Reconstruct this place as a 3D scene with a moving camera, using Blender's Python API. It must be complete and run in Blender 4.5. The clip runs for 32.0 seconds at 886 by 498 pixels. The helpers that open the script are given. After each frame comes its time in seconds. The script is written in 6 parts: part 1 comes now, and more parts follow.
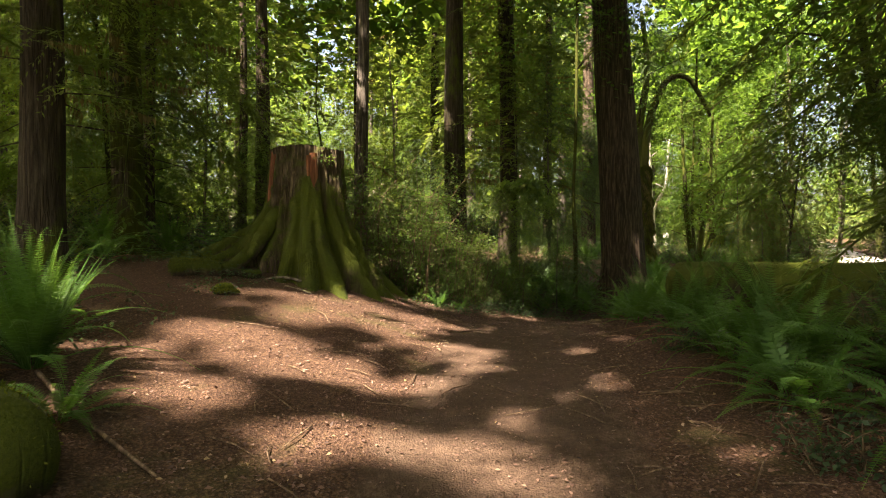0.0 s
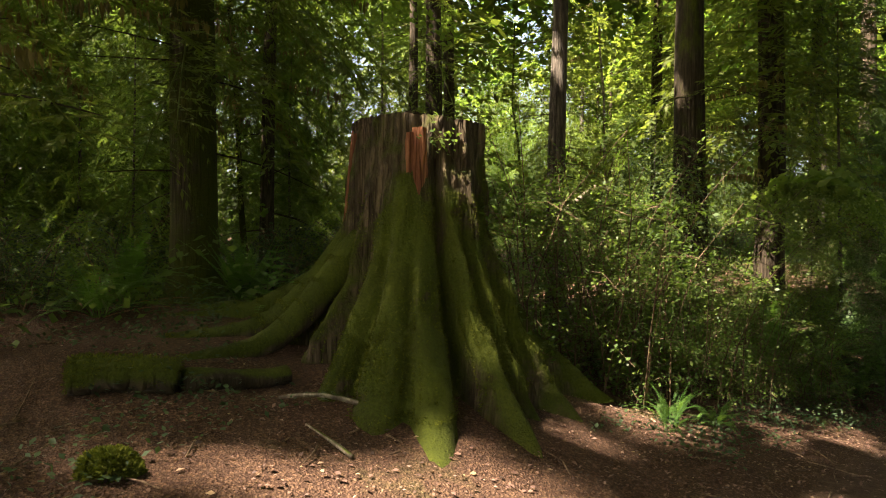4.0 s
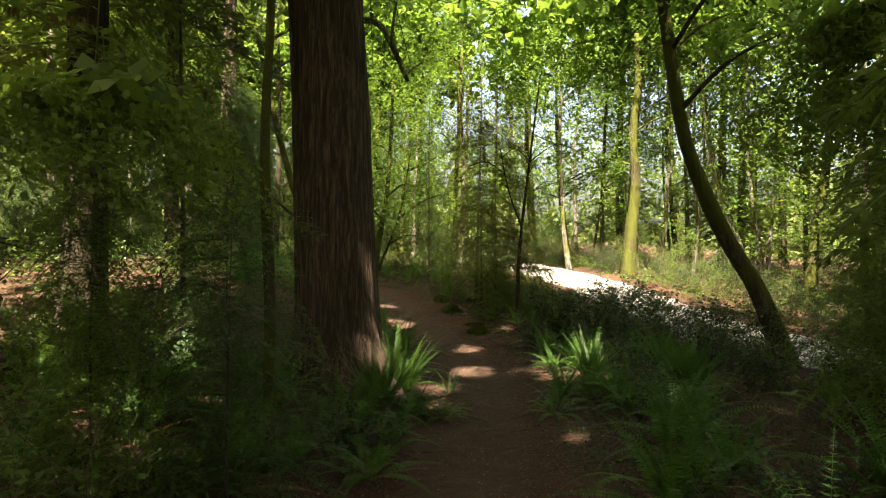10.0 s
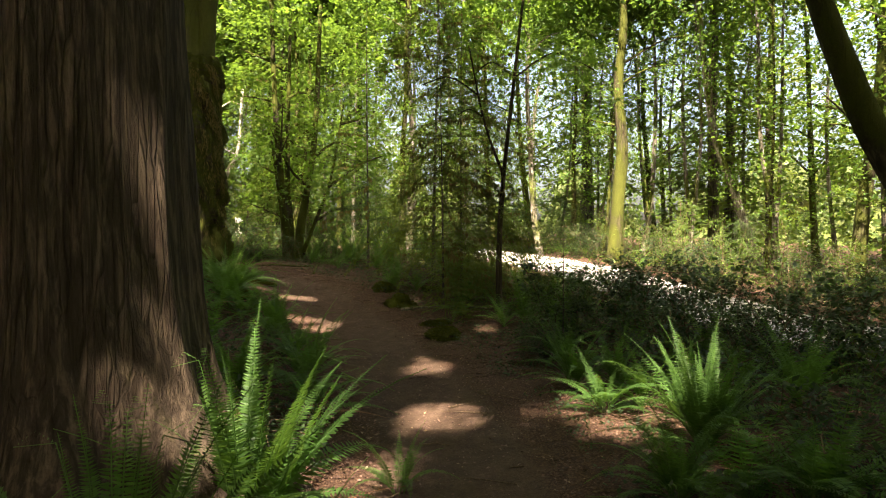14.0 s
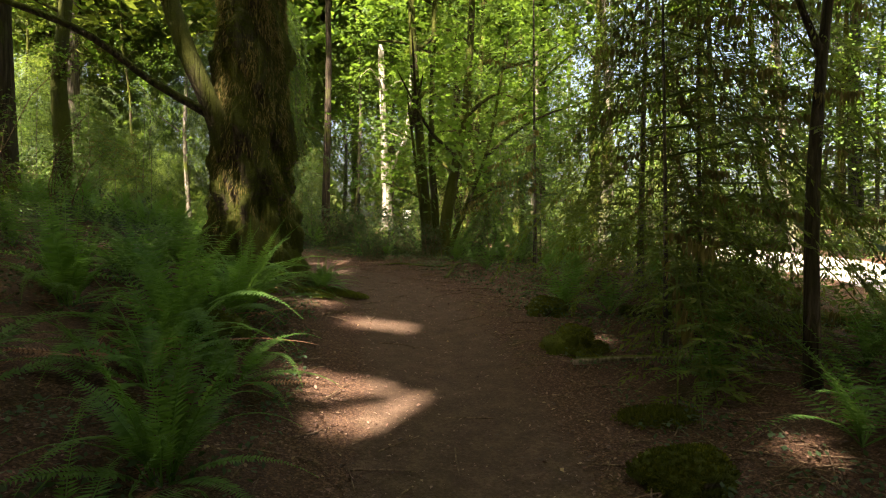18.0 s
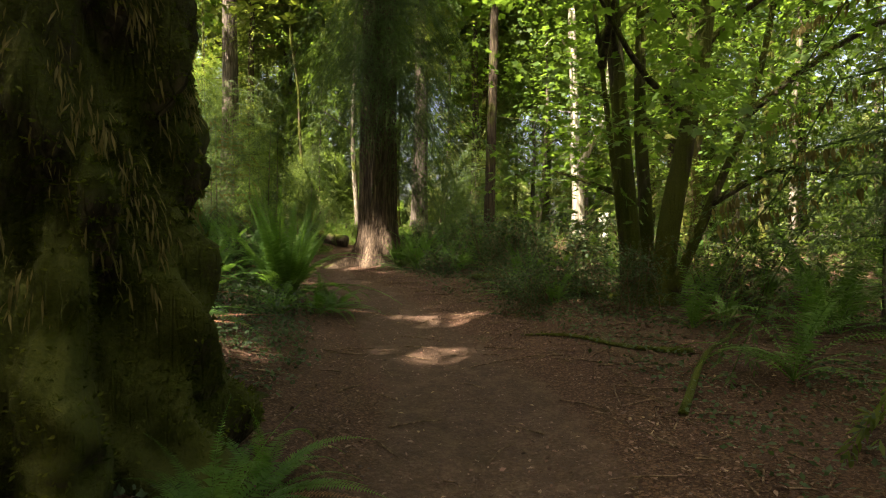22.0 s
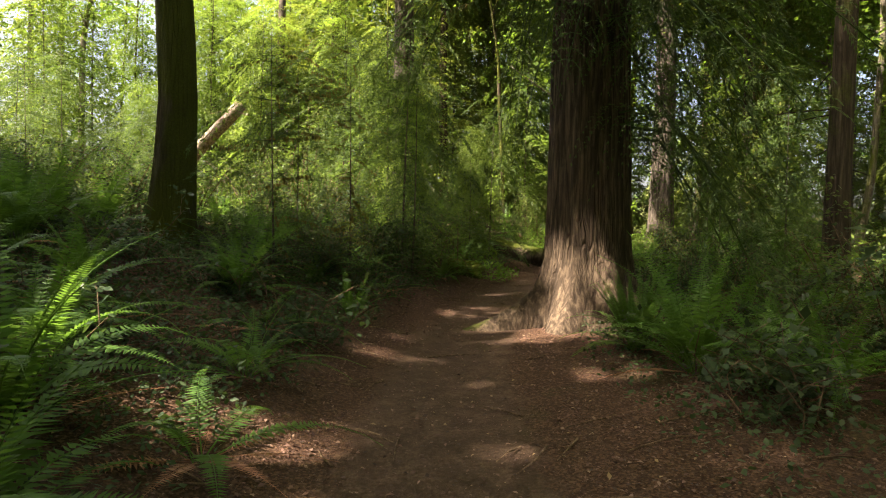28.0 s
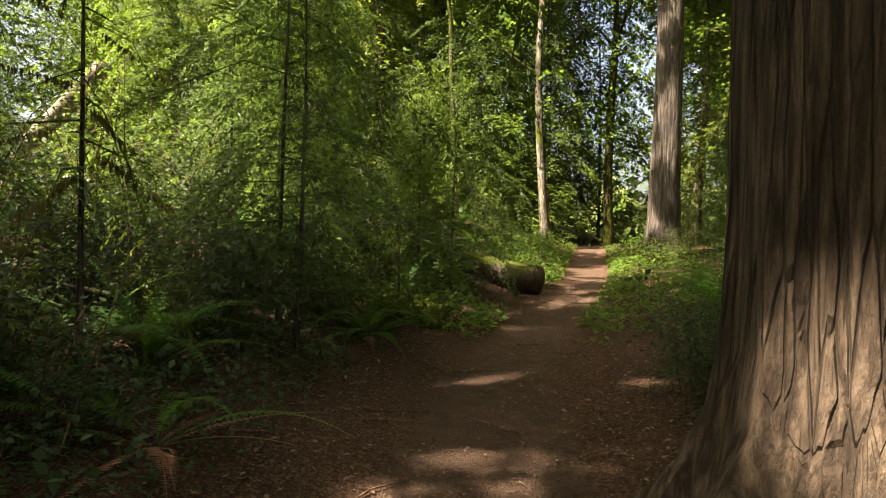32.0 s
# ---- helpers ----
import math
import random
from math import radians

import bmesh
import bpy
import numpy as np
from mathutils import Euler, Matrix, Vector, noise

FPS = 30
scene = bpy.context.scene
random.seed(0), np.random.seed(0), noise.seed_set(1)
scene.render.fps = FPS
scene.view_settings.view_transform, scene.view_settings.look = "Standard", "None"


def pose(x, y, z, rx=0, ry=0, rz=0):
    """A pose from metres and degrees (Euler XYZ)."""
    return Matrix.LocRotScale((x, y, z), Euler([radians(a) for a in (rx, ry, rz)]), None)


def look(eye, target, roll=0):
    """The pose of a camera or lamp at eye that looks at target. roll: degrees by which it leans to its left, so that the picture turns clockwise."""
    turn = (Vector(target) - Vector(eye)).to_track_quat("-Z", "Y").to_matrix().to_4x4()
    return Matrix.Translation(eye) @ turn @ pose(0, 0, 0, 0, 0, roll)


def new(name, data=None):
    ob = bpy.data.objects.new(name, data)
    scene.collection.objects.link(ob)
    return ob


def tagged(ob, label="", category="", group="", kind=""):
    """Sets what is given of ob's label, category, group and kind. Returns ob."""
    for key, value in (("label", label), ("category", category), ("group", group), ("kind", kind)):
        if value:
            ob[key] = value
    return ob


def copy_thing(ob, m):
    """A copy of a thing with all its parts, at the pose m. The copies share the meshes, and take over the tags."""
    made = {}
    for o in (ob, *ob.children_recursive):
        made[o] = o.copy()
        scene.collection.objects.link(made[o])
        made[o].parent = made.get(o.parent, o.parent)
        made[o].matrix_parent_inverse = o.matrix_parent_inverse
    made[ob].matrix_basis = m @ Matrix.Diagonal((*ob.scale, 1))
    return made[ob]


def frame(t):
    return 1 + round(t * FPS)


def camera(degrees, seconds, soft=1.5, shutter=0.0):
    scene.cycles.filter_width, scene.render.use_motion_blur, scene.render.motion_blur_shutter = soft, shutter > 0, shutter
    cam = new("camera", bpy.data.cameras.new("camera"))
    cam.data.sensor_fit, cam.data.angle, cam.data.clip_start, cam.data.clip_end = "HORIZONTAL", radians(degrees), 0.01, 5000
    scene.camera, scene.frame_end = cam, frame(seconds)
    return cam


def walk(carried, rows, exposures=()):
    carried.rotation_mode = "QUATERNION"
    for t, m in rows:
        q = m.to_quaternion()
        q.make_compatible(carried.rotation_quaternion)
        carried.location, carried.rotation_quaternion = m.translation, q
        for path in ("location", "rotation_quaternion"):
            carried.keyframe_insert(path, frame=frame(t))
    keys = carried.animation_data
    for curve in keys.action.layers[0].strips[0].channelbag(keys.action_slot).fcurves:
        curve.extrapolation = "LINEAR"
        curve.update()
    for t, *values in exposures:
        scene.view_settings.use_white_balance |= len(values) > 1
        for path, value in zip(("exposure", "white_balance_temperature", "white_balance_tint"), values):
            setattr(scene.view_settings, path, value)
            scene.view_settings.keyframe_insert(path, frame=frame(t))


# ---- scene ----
cam = camera(69.4, 32.0, soft=1.1)
METRES, EYE, TILT, LEAN, TURN = 44.0, 1.35, 0.0, 0.0, 0.0
EXPOSURE, KELVIN, TINT = 2.90, 7600, 14
ROWS = [
    (0.0, 0.0, 0.0, 0.0, 0.0, 0.0, -0.0),
    (0.5, -0.0005, 0.0173, 0.0022, -1.16, -0.06, -0.06),
    (1.0, -0.0001, 0.0339, 0.0048, -3.76, 0.02, -0.06),
    (1.5, 0.0001, 0.0502, 0.0055, -7.21, -0.12, -0.24),
    (2.0, -0.0013, 0.067, 0.0066, -7.59, -0.03, -0.25),
    (2.5, -0.0033, 0.082, 0.007, 1.15, -0.1, -0.28),
    (3.0, -0.0039, 0.0947, 0.0085, 10.79, -0.07, -0.28),
    (3.5, -0.0029, 0.1046, 0.0102, 17.15, 0.06, -0.36),
    (4.0, -0.0036, 0.1114, 0.0109, 18.93, 0.18, -0.56),
    (4.5, -0.0041, 0.1147, 0.011, 19.85, 0.41, -0.55),
    (6.5, -0.0005, 0.1207, 0.0093, 19.83, -0.23, -0.43),
    (7.0, 0.0049, 0.1338, 0.0106, 6.49, -0.33, -0.29),
    (7.5, 0.0092, 0.1508, 0.0101, -3.02, -0.6, -0.4),
    (8.0, 0.0149, 0.169, 0.0106, -9.77, -0.57, -0.25),
    (8.5, 0.0186, 0.1832, 0.0107, -15.98, -0.43, -0.44),
    (9.0, 0.0234, 0.1989, 0.0112, -22.27, -0.35, -0.33),
    (9.5, 0.0285, 0.2129, 0.0119, -27.26, -0.21, -0.42),
    (10.0, 0.033, 0.2291, 0.0111, -32.76, -0.26, -0.58),
    (10.5, 0.0391, 0.2445, 0.0096, -34.74, -0.33, -0.42),
    (11.0, 0.0451, 0.2585, 0.0077, -35.36, -0.37, -0.42),
    (11.5, 0.0562, 0.2742, 0.0058, -35.88, -0.48, -0.27),
    (12.0, 0.0657, 0.2888, 0.0031, -36.56, -0.46, -0.51),
    (12.5, 0.0763, 0.3045, -0.0, -39.32, -0.47, -0.35),
    (13.0, 0.0869, 0.3188, -0.0033, -39.44, -0.43, -0.31),
    (13.5, 0.0987, 0.3331, -0.0053, -39.33, -0.45, -0.18),
    (14.0, 0.1109, 0.3466, -0.0058, -37.51, -0.39, -0.06),
    (14.5, 0.1222, 0.3612, -0.0073, -34.51, -0.51, -0.23),
    (15.0, 0.1342, 0.3751, -0.0075, -30.8, -0.47, -0.06),
    (15.5, 0.1461, 0.3888, -0.0085, -26.21, -0.66, -0.06),
    (17.5, 0.1867, 0.4476, -0.0102, -20.65, -0.48, -0.13),
    (18.0, 0.1955, 0.4644, -0.0101, -20.11, -0.45, -0.11),
    (18.5, 0.2036, 0.4806, -0.0084, -18.06, -0.37, -0.2),
    (19.0, 0.2103, 0.4982, -0.0084, -16.71, -0.54, -0.3),
    (19.5, 0.2164, 0.5163, -0.0068, -14.48, -0.5, -0.29),
    (20.0, 0.2213, 0.5342, -0.0054, -13.19, -0.66, -0.56),
    (20.5, 0.2281, 0.553, -0.0041, -11.27, -0.45, -0.15),
    (21.0, 0.2329, 0.5714, -0.0027, -8.33, -0.56, -0.25),
    (21.5, 0.238, 0.5887, -0.0009, -5.87, -0.52, -0.18),
    (22.0, 0.2427, 0.6045, 0.0003, -2.38, -0.5, -0.36),
    (22.5, 0.2464, 0.6203, 0.0018, 0.62, -0.33, -0.35),
    (23.0, 0.2499, 0.6336, 0.0039, 5.18, -0.35, -0.45),
    (23.5, 0.252, 0.6494, 0.0042, 9.06, -0.49, -0.37),
    (24.0, 0.2537, 0.6655, 0.0052, 13.57, -0.57, -0.32),
    (24.5, 0.2547, 0.6824, 0.0052, 16.07, -0.7, -0.43),
    (25.0, 0.2545, 0.6995, 0.0063, 16.41, -0.75, -0.48),
    (25.5, 0.252, 0.7164, 0.0062, 16.65, -0.65, -0.6),
    (27.5, 0.2409, 0.7792, 0.0079, 17.56, -0.5, -0.96),
    (28.0, 0.2362, 0.7955, 0.0086, 17.74, -0.51, -0.96),
    (28.5, 0.2328, 0.8118, 0.0102, 18.03, -0.33, -0.87),
    (29.0, 0.2279, 0.8283, 0.0104, 18.24, -0.43, -0.92),
    (29.5, 0.2232, 0.8449, 0.011, 18.27, -0.48, -0.94),
    (30.0, 0.2181, 0.8606, 0.011, 18.2, -0.57, -0.91),
    (30.5, 0.2134, 0.8764, 0.0115, 17.91, -0.5, -0.88),
    (31.0, 0.2091, 0.8911, 0.0117, 16.66, -0.46, -0.93),
    (31.5, 0.2039, 0.9064, 0.0116, 14.36, -0.31, -0.91),
    (32.0, 0.1989, 0.9213, 0.0125, 12.41, -0.21, -1.05),
]
walk(cam, [(t, pose(0, 0, EYE, TILT, LEAN, TURN) @ pose(METRES * x, METRES * y, METRES * z, 90 + pitch, roll, yaw))
           for t, x, y, z, yaw, pitch, roll in ROWS], [(0.0, EXPOSURE, KELVIN, TINT), (13.0, EXPOSURE, KELVIN, TINT), (18.0, EXPOSURE - 0.08, KELVIN, TINT), (24.0, EXPOSURE - 0.22, KELVIN, TINT), (32.0, EXPOSURE - 0.33, KELVIN, TINT)])

# ---- sky and sun ----
SUN_TO = Vector((-0.42, -0.40, 0.82)).normalized()
world = bpy.data.worlds.new("sky")
scene.world = world
world.use_nodes = True
wn = world.node_tree
sky = wn.nodes.new("ShaderNodeTexSky")
sky.sky_type = "NISHITA"
sky.sun_disc = False
sky.sun_elevation = math.asin(SUN_TO.z)
sky.sun_rotation = math.atan2(SUN_TO.x, SUN_TO.y)
sky.dust_density = 8.0
wn.links.new(sky.outputs["Color"], wn.nodes["Background"].inputs["Color"])
wn.nodes["Background"].inputs["Strength"].default_value = 0.105
sun_data = bpy.data.lights.new("sun", "SUN")
sun_data.energy = 5.0
sun_data.angle = radians(0.8)
sun_data.color = (1.0, 0.93, 0.82)
sun = new("sun", sun_data)
sun.matrix_world = look(SUN_TO * 60, (0, 0, 0))


# ---- materials ----
def material(name):
    mat = bpy.data.materials.new(name)
    mat.use_nodes = True
    nt = mat.node_tree
    return mat, nt, nt.nodes["Principled BSDF"]


def node(nt, kind, **vals):
    n = nt.nodes.new("ShaderNode" + kind)
    for k, v in vals.items():
        n.inputs[k.replace("_", " ")].default_value = v
    return n


def coords(nt, scale, which="Object"):
    tc = nt.nodes.new("ShaderNodeTexCoord")
    mp = nt.nodes.new("ShaderNodeMapping")
    mp.inputs["Scale"].default_value = scale
    nt.links.new(tc.outputs[which], mp.inputs["Vector"])
    return mp.outputs["Vector"]


def noise_of(nt, vec, scale, detail=5.0, rough=0.6, distortion=0.0):
    n = node(nt, "TexNoise", Scale=scale, Detail=detail, Roughness=rough, Distortion=distortion)
    nt.links.new(vec, n.inputs["Vector"])
    return n.outputs["Fac"]


def ramp(nt, fac, stops):
    r = nt.nodes.new("ShaderNodeValToRGB")
    while len(r.color_ramp.elements) < len(stops):
        r.color_ramp.elements.new(0.5)
    for e, (p, c) in zip(r.color_ramp.elements, stops):
        e.position = p
        e.color = (*c, 1) if len(c) == 3 else c
    nt.links.new(fac, r.inputs["Fac"])
    return r.outputs["Color"]


def grey(a):
    return (a, a, a)


def mix(nt, fac, a, b):
    m = nt.nodes.new("ShaderNodeMix")
    m.data_type = "RGBA"
    for sock, v in ((m.inputs[0], fac), (m.inputs[6], a), (m.inputs[7], b)):
        if hasattr(v, "links"):
            nt.links.new(v, sock)
        else:
            sock.default_value = v if isinstance(v, float) else (*v, 1)
    return m.outputs[2]


def math_of(nt, op, a, b, clamp=False):
    m = nt.nodes.new("ShaderNodeMath")
    m.operation = op
    m.use_clamp = clamp
    for sock, v in ((m.inputs[0], a), (m.inputs[1], b)):
        if hasattr(v, "links"):
            nt.links.new(v, sock)
        else:
            sock.default_value = v
    return m.outputs[0]


def bump(nt, bsdf, fac, strength, distance):
    b = node(nt, "Bump", Strength=strength, Distance=distance)
    nt.links.new(fac, b.inputs["Height"])
    nt.links.new(b.outputs["Normal"], bsdf.inputs["Normal"])


def bark(name, dark, light, ridge, moss, moss_low=(0.028, 0.038, 0.005), moss_high=(0.085, 0.105, 0.012), relief=0.03, lichen=0.0):
    """Furrowed bark: streaks along the trunk, with moss in patches (moss: 0 to 1)."""
    mat, nt, bsdf = material(name)
    vec = coords(nt, (1, 1, 0.09))
    streak = noise_of(nt, vec, ridge, 6, 0.65, 0.4)
    fine = noise_of(nt, coords(nt, (1, 1, 0.25)), ridge * 5, 4, 0.6)
    big = noise_of(nt, coords(nt, (1, 1, 0.5)), 1.7, 4, 0.6)
    col = ramp(nt, streak, [(0.32, tuple(c * 0.45 for c in dark)), (0.47, dark), (0.66, light)])
    col = mix(nt, math_of(nt, "MULTIPLY", fine, 0.45), col, tuple(c * 0.5 for c in dark))
    if lichen:
        spots = noise_of(nt, coords(nt, (1, 1, 0.7)), 6.0, 6, 0.7)
        col = mix(nt, ramp(nt, spots, [(0.56, grey(0)), (0.64, grey(lichen))]), col, (0.36, 0.36, 0.29))
    split = node(nt, "TexVoronoi", Scale=ridge * 1.15, Randomness=1.0)
    split.feature = "DISTANCE_TO_EDGE"
    warp = nt.nodes.new("ShaderNodeVectorMath")
    warp.operation = "ADD"
    nt.links.new(coords(nt, (1, 1, 0.035)), warp.inputs[0])
    wob = node(nt, "TexNoise", Scale=3.0, Detail=2.0)
    nt.links.new(coords(nt, (1, 1, 1)), wob.inputs["Vector"])
    shrink = nt.nodes.new("ShaderNodeVectorMath")
    shrink.operation = "SCALE"
    shrink.inputs["Scale"].default_value = 0.025
    nt.links.new(wob.outputs["Color"], shrink.inputs[0])
    nt.links.new(shrink.outputs["Vector"], warp.inputs[1])
    nt.links.new(warp.outputs["Vector"], split.inputs["Vector"])
    crack = ramp(nt, split.outputs["Distance"], [(0.0, grey(0)), (0.1, grey(1))])
    lie = nt.nodes.new("ShaderNodeNewGeometry")
    tip = nt.nodes.new("ShaderNodeSeparateXYZ")
    nt.links.new(lie.outputs["Normal"], tip.inputs[0])
    crack = math_of(nt, "MAXIMUM", crack, ramp(nt, tip.outputs["Z"], [(0.08, grey(0)), (0.3, grey(1))]))
    col = mix(nt, math_of(nt, "ADD", math_of(nt, "MULTIPLY", crack, 0.45), 0.55), tuple(c * 0.42 for c in dark), col)
    height = math_of(nt, "ADD", math_of(nt, "MULTIPLY", streak, 0.5), math_of(nt, "MULTIPLY", fine, 0.25))
    height = math_of(nt, "ADD", height, math_of(nt, "MULTIPLY", crack, 0.5))
    if moss:
        geo = nt.nodes.new("ShaderNodeNewGeometry")
        sep = nt.nodes.new("ShaderNodeSeparateXYZ")
        nt.links.new(geo.outputs["Normal"], sep.inputs[0])
        tuft = noise_of(nt, coords(nt, (1, 1, 1)), 55, 5, 0.7)
        where = math_of(nt, "ADD", big, math_of(nt, "MULTIPLY", sep.outputs["Z"], 0.35))
        where = math_of(nt, "ADD", where, math_of(nt, "MULTIPLY", tuft, 0.14))
        mask = ramp(nt, where, [(0.86 - 0.5 * moss, grey(0)), (1.0 - 0.5 * moss, grey(1))])
        col = mix(nt, mask, col, ramp(nt, math_of(nt, "MULTIPLY", math_of(nt, "ADD", tuft, big), 0.5), [(0.36, moss_low), (0.62, moss_high)]))
        height = math_of(nt, "ADD", height, math_of(nt, "MULTIPLY", mask, math_of(nt, "MULTIPLY", tuft, 0.8)))
    nt.links.new(col, bsdf.inputs["Base Color"])
    bsdf.inputs["Roughness"].default_value = 0.92
    bsdf.inputs["Specular IOR Level"].default_value = 0.2
    bump(nt, bsdf, height, 0.9, relief)
    return mat


def foliage(name, dark, mid, light, glow, through_share=0.45, rough=0.5, shine=0.18, bare=None):
    """Leaves that let light through; each leaf has its own tone."""
    dark, mid, light = ((c[0] * 1.04, c[1] * 0.96, c[2] * 1.4) for c in (dark, mid, light))
    mat, nt, bsdf = material(name)
    geo = nt.nodes.new("ShaderNodeNewGeometry")
    info = nt.nodes.new("ShaderNodeObjectInfo")
    tone = math_of(nt, "ADD", math_of(nt, "MULTIPLY", geo.outputs["Random Per Island"], 0.7), math_of(nt, "MULTIPLY", info.outputs["Random"], 0.3))
    vein = noise_of(nt, coords(nt, (1, 1, 1)), 9, 3)
    tone = math_of(nt, "ADD", math_of(nt, "MULTIPLY", tone, 0.7), math_of(nt, "MULTIPLY", vein, 0.35))
    col = ramp(nt, tone, [(0.12, dark), (0.5, mid), (0.92, light)])
    if bare:
        col = mix(nt, ramp(nt, noise_of(nt, coords(nt, (1, 1, 0.6)), 3.2, 5, 0.65), [(0.48, grey(0)), (0.68, grey(0.6))]), col, bare)
    nt.links.new(col, bsdf.inputs["Base Color"])
    bsdf.inputs["Roughness"].default_value = rough
    bsdf.inputs["Specular IOR Level"].default_value = shine
    tr = nt.nodes.new("ShaderNodeBsdfTranslucent")
    nt.links.new(mix(nt, 0.55, col, glow), tr.inputs["Color"])
    both = nt.nodes.new("ShaderNodeMixShader")
    both.inputs[0].default_value = through_share
    nt.links.new(bsdf.outputs[0], both.inputs[1])
    nt.links.new(tr.outputs[0], both.inputs[2])
    nt.links.new(both.outputs[0], nt.nodes["Material Output"].inputs["Surface"])
    return mat


def litter(name, stops, rough=0.8):
    mat, nt, bsdf = material(name)
    geo = nt.nodes.new("ShaderNodeNewGeometry")
    nt.links.new(ramp(nt, geo.outputs["Random Per Island"], stops), bsdf.inputs["Base Color"])
    bsdf.inputs["Roughness"].default_value = rough
    return mat


CEDAR_BARK = bark("cedar_bark", (0.064, 0.045, 0.031), (0.2, 0.146, 0.102), 22, 0.1, relief=0.06)
FIR_BARK = bark("fir_bark", (0.08, 0.066, 0.054), (0.24, 0.205, 0.17), 18, 0.25, relief=0.05)
DARK_BARK = bark("dark_bark", (0.045, 0.033, 0.022), (0.115, 0.09, 0.06), 20, 0.5)
MOSSY_BARK = bark("mossy_bark", (0.05, 0.038, 0.025), (0.14, 0.11, 0.072), 14, 0.9, (0.028, 0.034, 0.005), (0.078, 0.086, 0.014))
ALDER_BARK = bark("alder_bark", (0.13, 0.11, 0.085), (0.36, 0.32, 0.26), 9, 0.62, lichen=0.7)
STUMP_WOOD = bark("stump_wood", (0.07, 0.05, 0.03), (0.2, 0.15, 0.095), 20, 0.66, relief=0.035)
ROOT_MOSS = bark("root_moss", (0.06, 0.045, 0.03), (0.15, 0.11, 0.075), 10, 0.95, relief=0.03)
RED_WOOD = bark("red_wood", (0.19, 0.07, 0.035), (0.42, 0.19, 0.1), 15, 0.0, relief=0.02)
DEAD_WOOD = bark("dead_wood", (0.16, 0.13, 0.1), (0.46, 0.4, 0.33), 13, 0.2, relief=0.02)
STICK = bark("stick_bark", (0.1, 0.065, 0.04), (0.3, 0.21, 0.14), 20, 0.0, relief=0.005)
CONIFER = foliage("conifer_needles", (0.028, 0.046, 0.011), (0.068, 0.1, 0.018), (0.145, 0.18, 0.036), (0.27, 0.36, 0.035), 0.52)
# Hemlock's paler green, lightened further so that the trees look strongly sunlit.
LIT_HEMLOCK = foliage("lit_hemlock_sprays", (0.03, 0.058, 0.014), (0.082, 0.138, 0.024), (0.19, 0.25, 0.042), (0.27, 0.42, 0.045), 0.52)
CEDAR_SPRAY = foliage("cedar_sprays", (0.022, 0.046, 0.014), (0.044, 0.082, 0.022), (0.09, 0.135, 0.034), (0.16, 0.26, 0.035), 0.42)
MAPLE = foliage("maple_leaves", (0.032, 0.08, 0.014), (0.062, 0.132, 0.02), (0.115, 0.19, 0.03), (0.24, 0.40, 0.035), 0.52)
SHRUB = foliage("shrub_leaves", (0.026, 0.054, 0.013), (0.06, 0.112, 0.021), (0.14, 0.19, 0.034), (0.2, 0.32, 0.03), 0.45, 0.4)
SALAL = foliage("salal_leaves", (0.016, 0.036, 0.013), (0.030, 0.060, 0.020), (0.06, 0.095, 0.03), (0.12, 0.2, 0.03), 0.3, 0.5, 0.2)
FERN = foliage("fern_green", (0.028, 0.07, 0.014), (0.058, 0.136, 0.024), (0.105, 0.21, 0.036), (0.22, 0.42, 0.04), 0.48, 0.42)
FERN_DRY = foliage("fern_dry", (0.14, 0.07, 0.03), (0.25, 0.13, 0.055), (0.4, 0.24, 0.11), (0.3, 0.15, 0.05), 0.25, 0.7)
STEM = bark("fern_stem", (0.09, 0.07, 0.03), (0.2, 0.16, 0.07), 20, 0.0, relief=0.003)
MOSS = foliage("moss_tufts", (0.028, 0.037, 0.005), (0.075, 0.096, 0.009), (0.165, 0.19, 0.017), (0.09, 0.14, 0.015), 0.2, 0.9, 0.1, (0.042, 0.036, 0.012))
HANGING = foliage("hanging_moss", (0.06, 0.055, 0.014), (0.12, 0.105, 0.026), (0.2, 0.17, 0.045), (0.25, 0.22, 0.05), 0.35, 0.9)
LITTER = litter("fallen_leaves", [(0.0, (0.036, 0.019, 0.014)), (0.3, (0.092, 0.046, 0.034)), (0.65, (0.15, 0.078, 0.056)), (0.93, (0.23, 0.145, 0.11)), (1.0, (0.3, 0.21, 0.1))])


# ---- lie of the land ----
PATH_Y = [-30, 0, 3, 5, 7.5, 10.1, 12.1, 14.0, 16.5, 19.7, 22.7, 25.1, 28.0, 30.8, 34.3, 37.2, 40.5, 45.5, 52.5, 62, 90]
PATH_X = [1.5, 0.1, 0.3, 0.55, 0.85, 1.6, 2.6, 4.0, 6.1, 8.4, 9.7, 10.4, 11.0, 11.1, 10.4, 9.7, 8.7, 8.1, 8.8, 9.0, 12.0]
LAND_Y = [-60, -5, 0, 5, 8, 11, 15, 18, 21, 24.6, 28.5, 33.7, 42.5, 52, 60, 70, 120]
LAND_Z = [-1.0, -0.05, 0.0, 0.33, 0.40, 0.14, -0.40, -0.60, -0.57, -0.25, 0.2, 0.52, 0.80, 1.3, 1.9, 2.4, 3.0]
BANK_Y = [-60, 2, 6, 10, 14, 18, 24, 29, 36, 44, 60, 120]
BANK_Z = [0.4, 0.35, 0.5, 0.95, 1.0, 0.9, 0.7, 0.8, 1.05, 1.0, 0.8, 0.8]
ROAD = (Vector((13.2, 9.0)), Vector((34.5, 61.0)))


